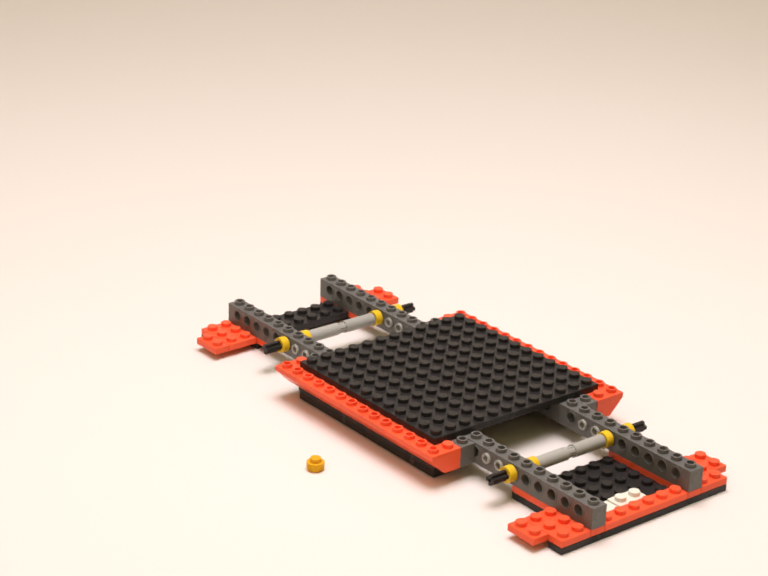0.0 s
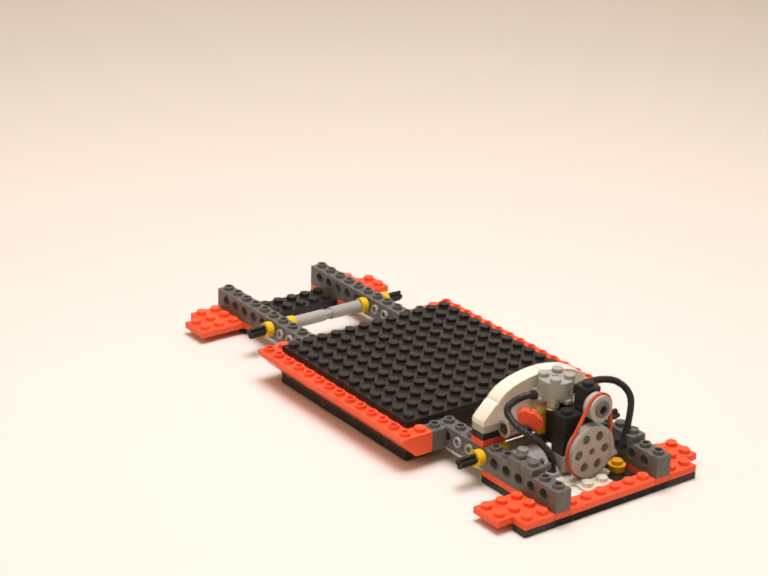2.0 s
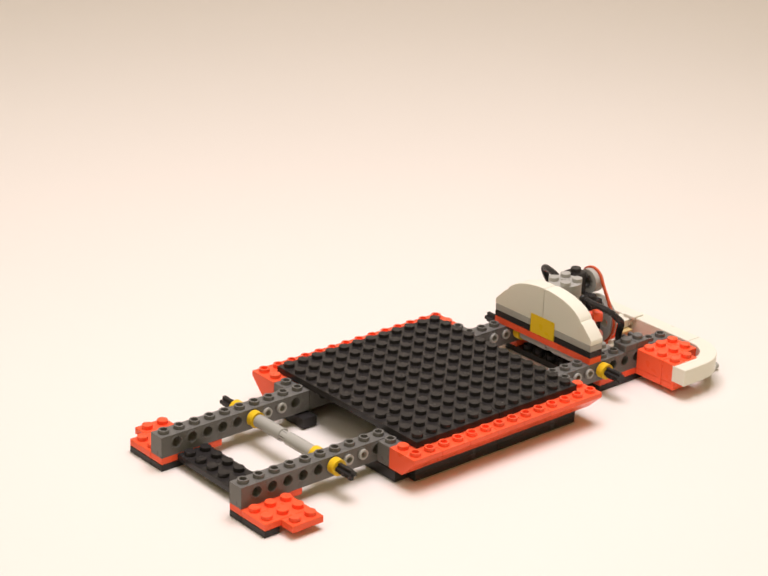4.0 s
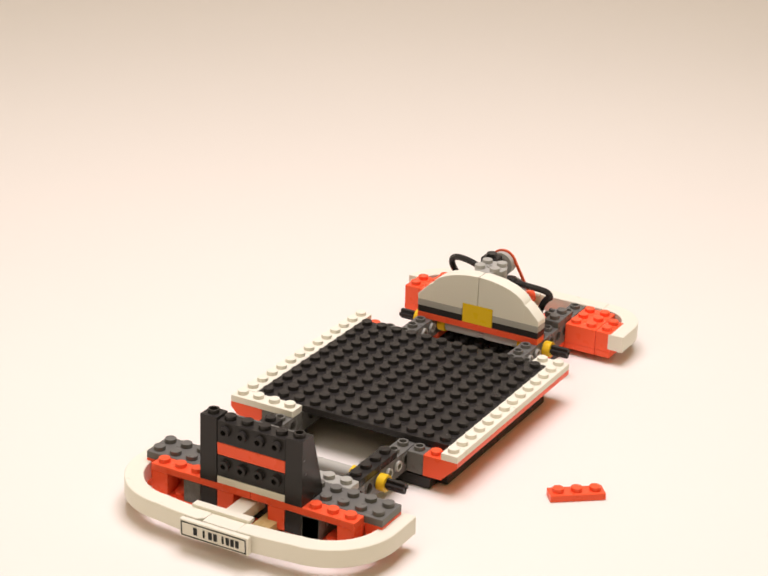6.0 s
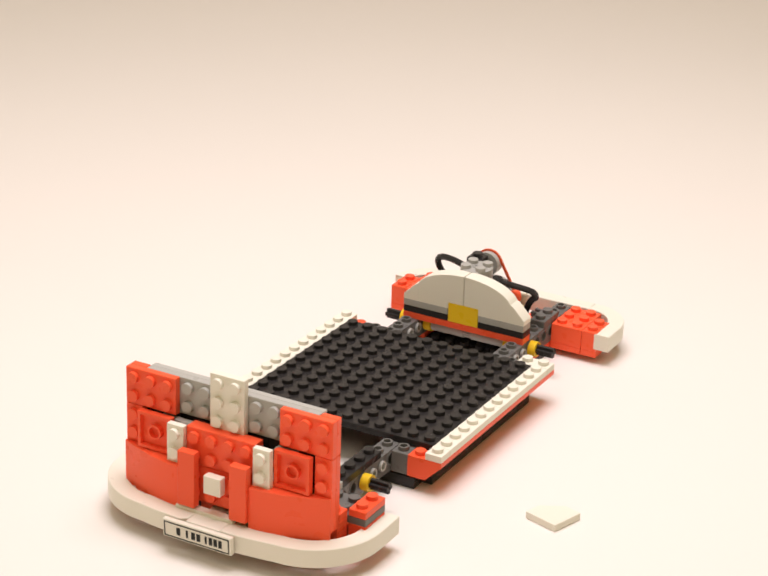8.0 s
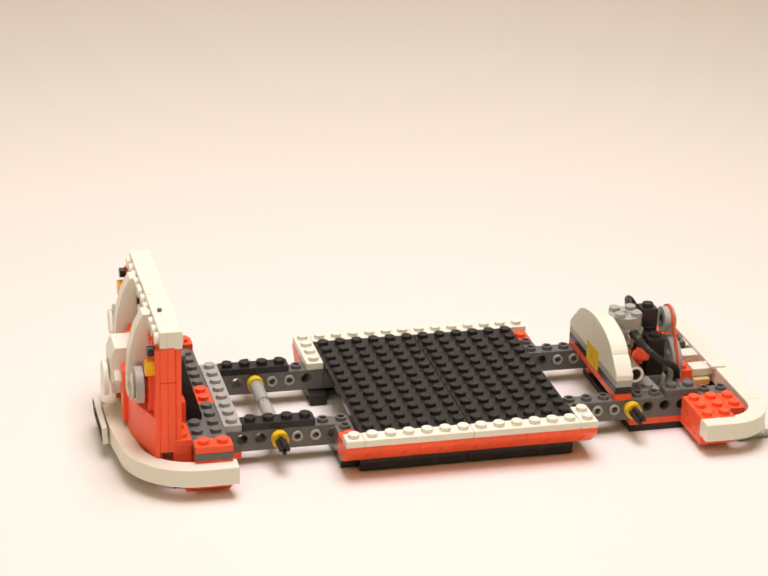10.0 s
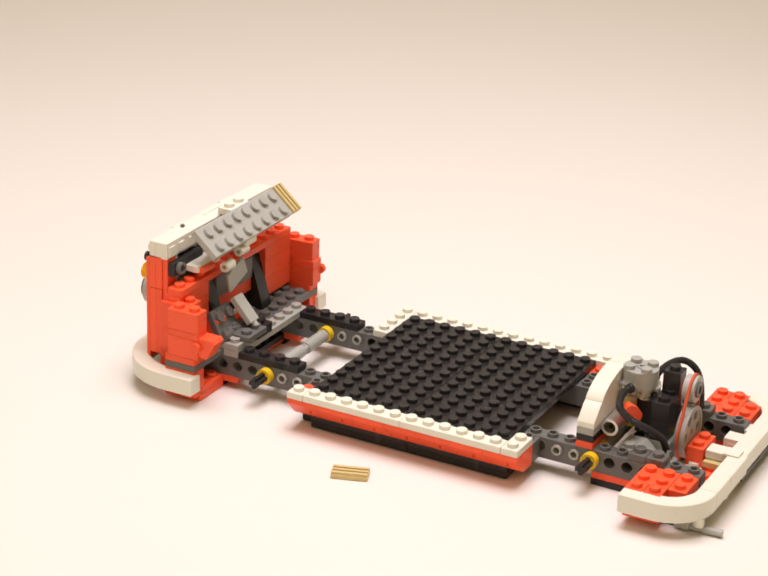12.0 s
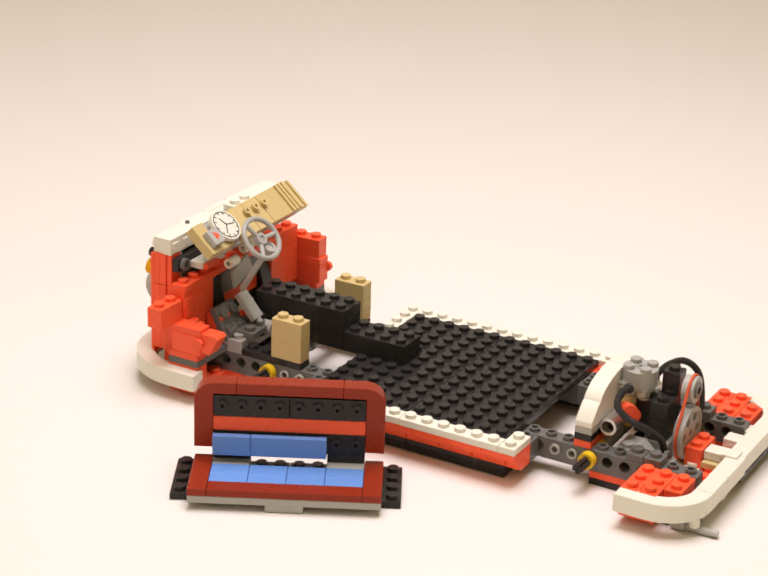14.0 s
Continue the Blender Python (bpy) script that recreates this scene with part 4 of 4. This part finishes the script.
Q("seat_board", "black", -6, 0, 0, 6, 4, at=12.8)
Q("seat_board", "black", 0, 0, 0, 6, 4, at=12.8)
Q("seat_foot", "grey", -1, -1, 0.1, 2, 1, 1, "-", at=12.8)
Q("seat_front", "grey", -5, -1, 1, 10, 2, at=12.8)
Q("seat_front", "grey", -5, 1, 1, 10, 1, at=12.9)
for side in (-1, 1):
    Q("seat_corner", "dark_red", 4 if side > 0 else -5, 1, 1.4, 1, 2, 1, at=12.9)
for i in range(4):
    Q("cushion_tile", "blue", 2 - 2 * i, 0, 2, 2, 2, 1, "-", at=13.0 if i < 3 else 13.1, label="light blue smooth tile")
for i, t in ((0, 13.1), (1, 13.2)):
    Q("edge_tile", "dark_red", -5 if i == 0 else 4, -1, 3 - 1, 1, 4, 1.05, "-", at=t)
Q("edge_tile", "dark_red", -4, -1, 2, 8, 1, 1.02, "-", at=13.2)
for side in (-1, 1):
    Q("back_pad", "grey", -4 if side < 0 else 2, 2, 2, 2, 1, 1, "-", at=13.2)
    Q("back_foot", "black", -4 if side < 0 else 2, 2.6, 3, 2, 1, 1.2, "-", at=13.2 if side < 0 else 13.3)


def back_brick(n):
    def make(bm):
        box(bm, -n * S / 2 + GAP, -S / 2 + GAP, 0, n * S / 2 - GAP, S / 2 - GAP, 3 * P)
        for j in range(n):
            x = (j + 0.5 - n / 2) * S
            stud(bm, x, 0, 3 * P)
            rod(bm, (x, -S / 2 + GAP, 1.7 * P), (0, -1, 0), 0.00235, 0.0014, 18, None, 0.0009)
    return ("back_brick", n), make


for k in range(2):
    put("back_brick", *back_brick(4), "black", at(-2 + 4 * k, 3.1, 4.1), parent=bench, at=13.3)
    put("back_brick", *back_brick(4), "black", at(-2 + 4 * k, 3.1, 9.1), parent=bench, at=13.5)
Q("back_brick", "red", -4, 2.6, 7.1, 8, 1, 2, at=13.4, label="red brick strip")


def corner_frame(side):
    def make(bm):
        pts = [(4.0 * side, 0), (5.0 * side, 0), (5.0 * side, 6.7)]
        for i in range(1, 9):
            a = radians(90 * i / 8)
            pts.append(((3.9 + 1.1 * math.cos(a)) * side, 6.7 + 2.6 * math.sin(a)))
        pts += [(2.8 * side, 9.3), (2.8 * side, 7.7), (4.0 * side, 7.7)]
        slab(bm, [(x * S, z * P) for x, z in pts], -S / 2, S / 2, (), "y")
        bmesh.ops.bevel(bm, geom=[e for e in bm.edges if e.calc_face_angle(0) > 0.6], offset=0.0002, segments=1, affect="EDGES")
    return ("corner_frame", side), make


put("back_frame", *corner_frame(-1), "dark_red", at(0, 3.1, 4.6), parent=bench, at=13.6, loose=(13.5, -0.0760, 0.8741, -8), label="dark red corner brick with a rounded edge")
put("back_frame", *corner_frame(1), "dark_red", at(0, 3.1, 4.6), parent=bench, at=13.7)
Q("back_frame", "dark_red", -2.8, 2.6, 12.3, 5.6, 1, 1.6, "-", at=13.8)
Q("back_cushion", "blue", -4, 2.05, 4.1, 2, 0.4, 2.8, "-", at=13.9, label="blue smooth tile")
Q("back_cushion", "blue", -2, 2.05, 4.1, 4, 0.4, 2.8, "-", at=14.0, label="blue smooth tile")


# ---- movement ----
def between(a, b, k):
    return Matrix.LocRotScale(a.translation.lerp(b.translation, k), a.to_quaternion().slerp(b.to_quaternion(), k), None)


def motions():
    walk(van, [(t, van_pose(t)) for t, *_ in VAN_ROWS])
    # the panel lies on the table from the start of its building
    rows = [(t, van_pose(t).inverted() @ PANEL_FLAT) for t, *_ in VAN_ROWS if t <= 7.5]
    lifted = van_pose(7.53).inverted() @ PANEL_FLAT
    rows += [(7.5 + STEP, between(lifted, PANEL_HOME, 0.5)), (7.5 + 2 * STEP, PANEL_HOME), (14, PANEL_HOME)]
    walk(panel, rows)
    walk(bench, [(0, BENCH), (13.4, BENCH), (13.4 + STEP, BENCH_BACK), (13.6 - STEP, BENCH_BACK), (13.6, BENCH), (14, BENCH)])
    for n, (ob, home, put_on, loose) in enumerate(PIECES):
        base = ob.parent
        base_pose = {van.name: van_pose, panel.name: panel_pose, bench.name: bench_pose}.get(base.name, lambda t, b=base: b.matrix_basis)
        spot = Matrix.Translation((-0.45 + 0.055 * (n % 17), -0.14 - 0.045 * (n // 17), 0))
        lying = home.to_3x3().to_4x4()
        if loose and home[2][2] < 0.999:
            lying = pose(0, 0, 0, 0, 0, math.degrees(math.atan2(home[1][0], home[0][0])))
        bottom = -min((lying @ v.co).z for v in ob.data.vertices)
        middle = sum(((lying @ Vector(c)) for c in ob.bound_box), Vector()) / 8
        first = loose[0] if loose else put_on
        rows = []

        def yaw(t):
            m = base_pose(t)
            return math.degrees(math.atan2(m[1][0], m[0][0]))

        def on_table(t, where, turn):
            """The piece on the table at where, turned to the world direction turn."""
            m = where @ pose(0, 0, bottom, 0, 0, turn) @ Matrix.Translation((-middle.x, -middle.y, 0)) @ lying
            rows.append((t, base_pose(t).inverted() @ m))

        upright = base.name == panel.name and put_on > 7.5
        if upright:
            # goes onto the standing panel: it waits facing the way it will face
            def on_table(t, where, turn):
                if loose:
                    m = where @ pose(0, 0, 0, 0, 0, turn)
                else:
                    m = (PANEL_FLAT if t < 7.55 else base_pose(7.6)) @ home
                spin = m.to_3x3()
                low = min((spin @ v.co).z for v in ob.data.vertices)
                centre = sum((spin @ Vector(c) for c in ob.bound_box), Vector()) / 8
                m.translation = where.translation + Vector((-centre.x, -centre.y, -low))
                rows.append((t, base_pose(t).inverted() @ m))
        if first > 0:
            keys = [0]
            if base == van:
                keys = [t for t, *_ in VAN_ROWS if t < first - STEP]
            elif upright:
                keys = [0, 7.5, 7.6, 8.0, 8.2, 9.0]
            for t in keys:
                if t < first - STEP:
                    on_table(t, spot, loose[3] if upright and loose else yaw(t))
            on_table(first - STEP, spot, loose[3] if upright and loose else yaw(first - STEP))
        if loose:
            turn, now = loose[3], yaw(first)
            while turn - now > 90:
                turn -= 180
            while turn - now < -90:
                turn += 180
            turn = min(max(turn, now - 88), now + 88)
            if upright:
                turn = loose[3]
            for t in (first, put_on - STEP - (STEP if upright else 0)):
                on_table(t, Matrix.Translation((loose[1], loose[2], 0)), turn)
            if upright:
                rows.append((put_on - STEP, between(rows[-1][1], home, 0.5)))
        rows.append((put_on, home))
        if ob.name in LATER:
            when, other = LATER[ob.name]
            rows += [(k, home) for k in (put_on + 0.1, when - 0.1) if put_on + 0.05 < k < when - 1.5 * STEP]
            rows += [(when - STEP, home), (when, other)]
            home = other
        rows.append((14, home))
        walk(ob, rows)


motions()
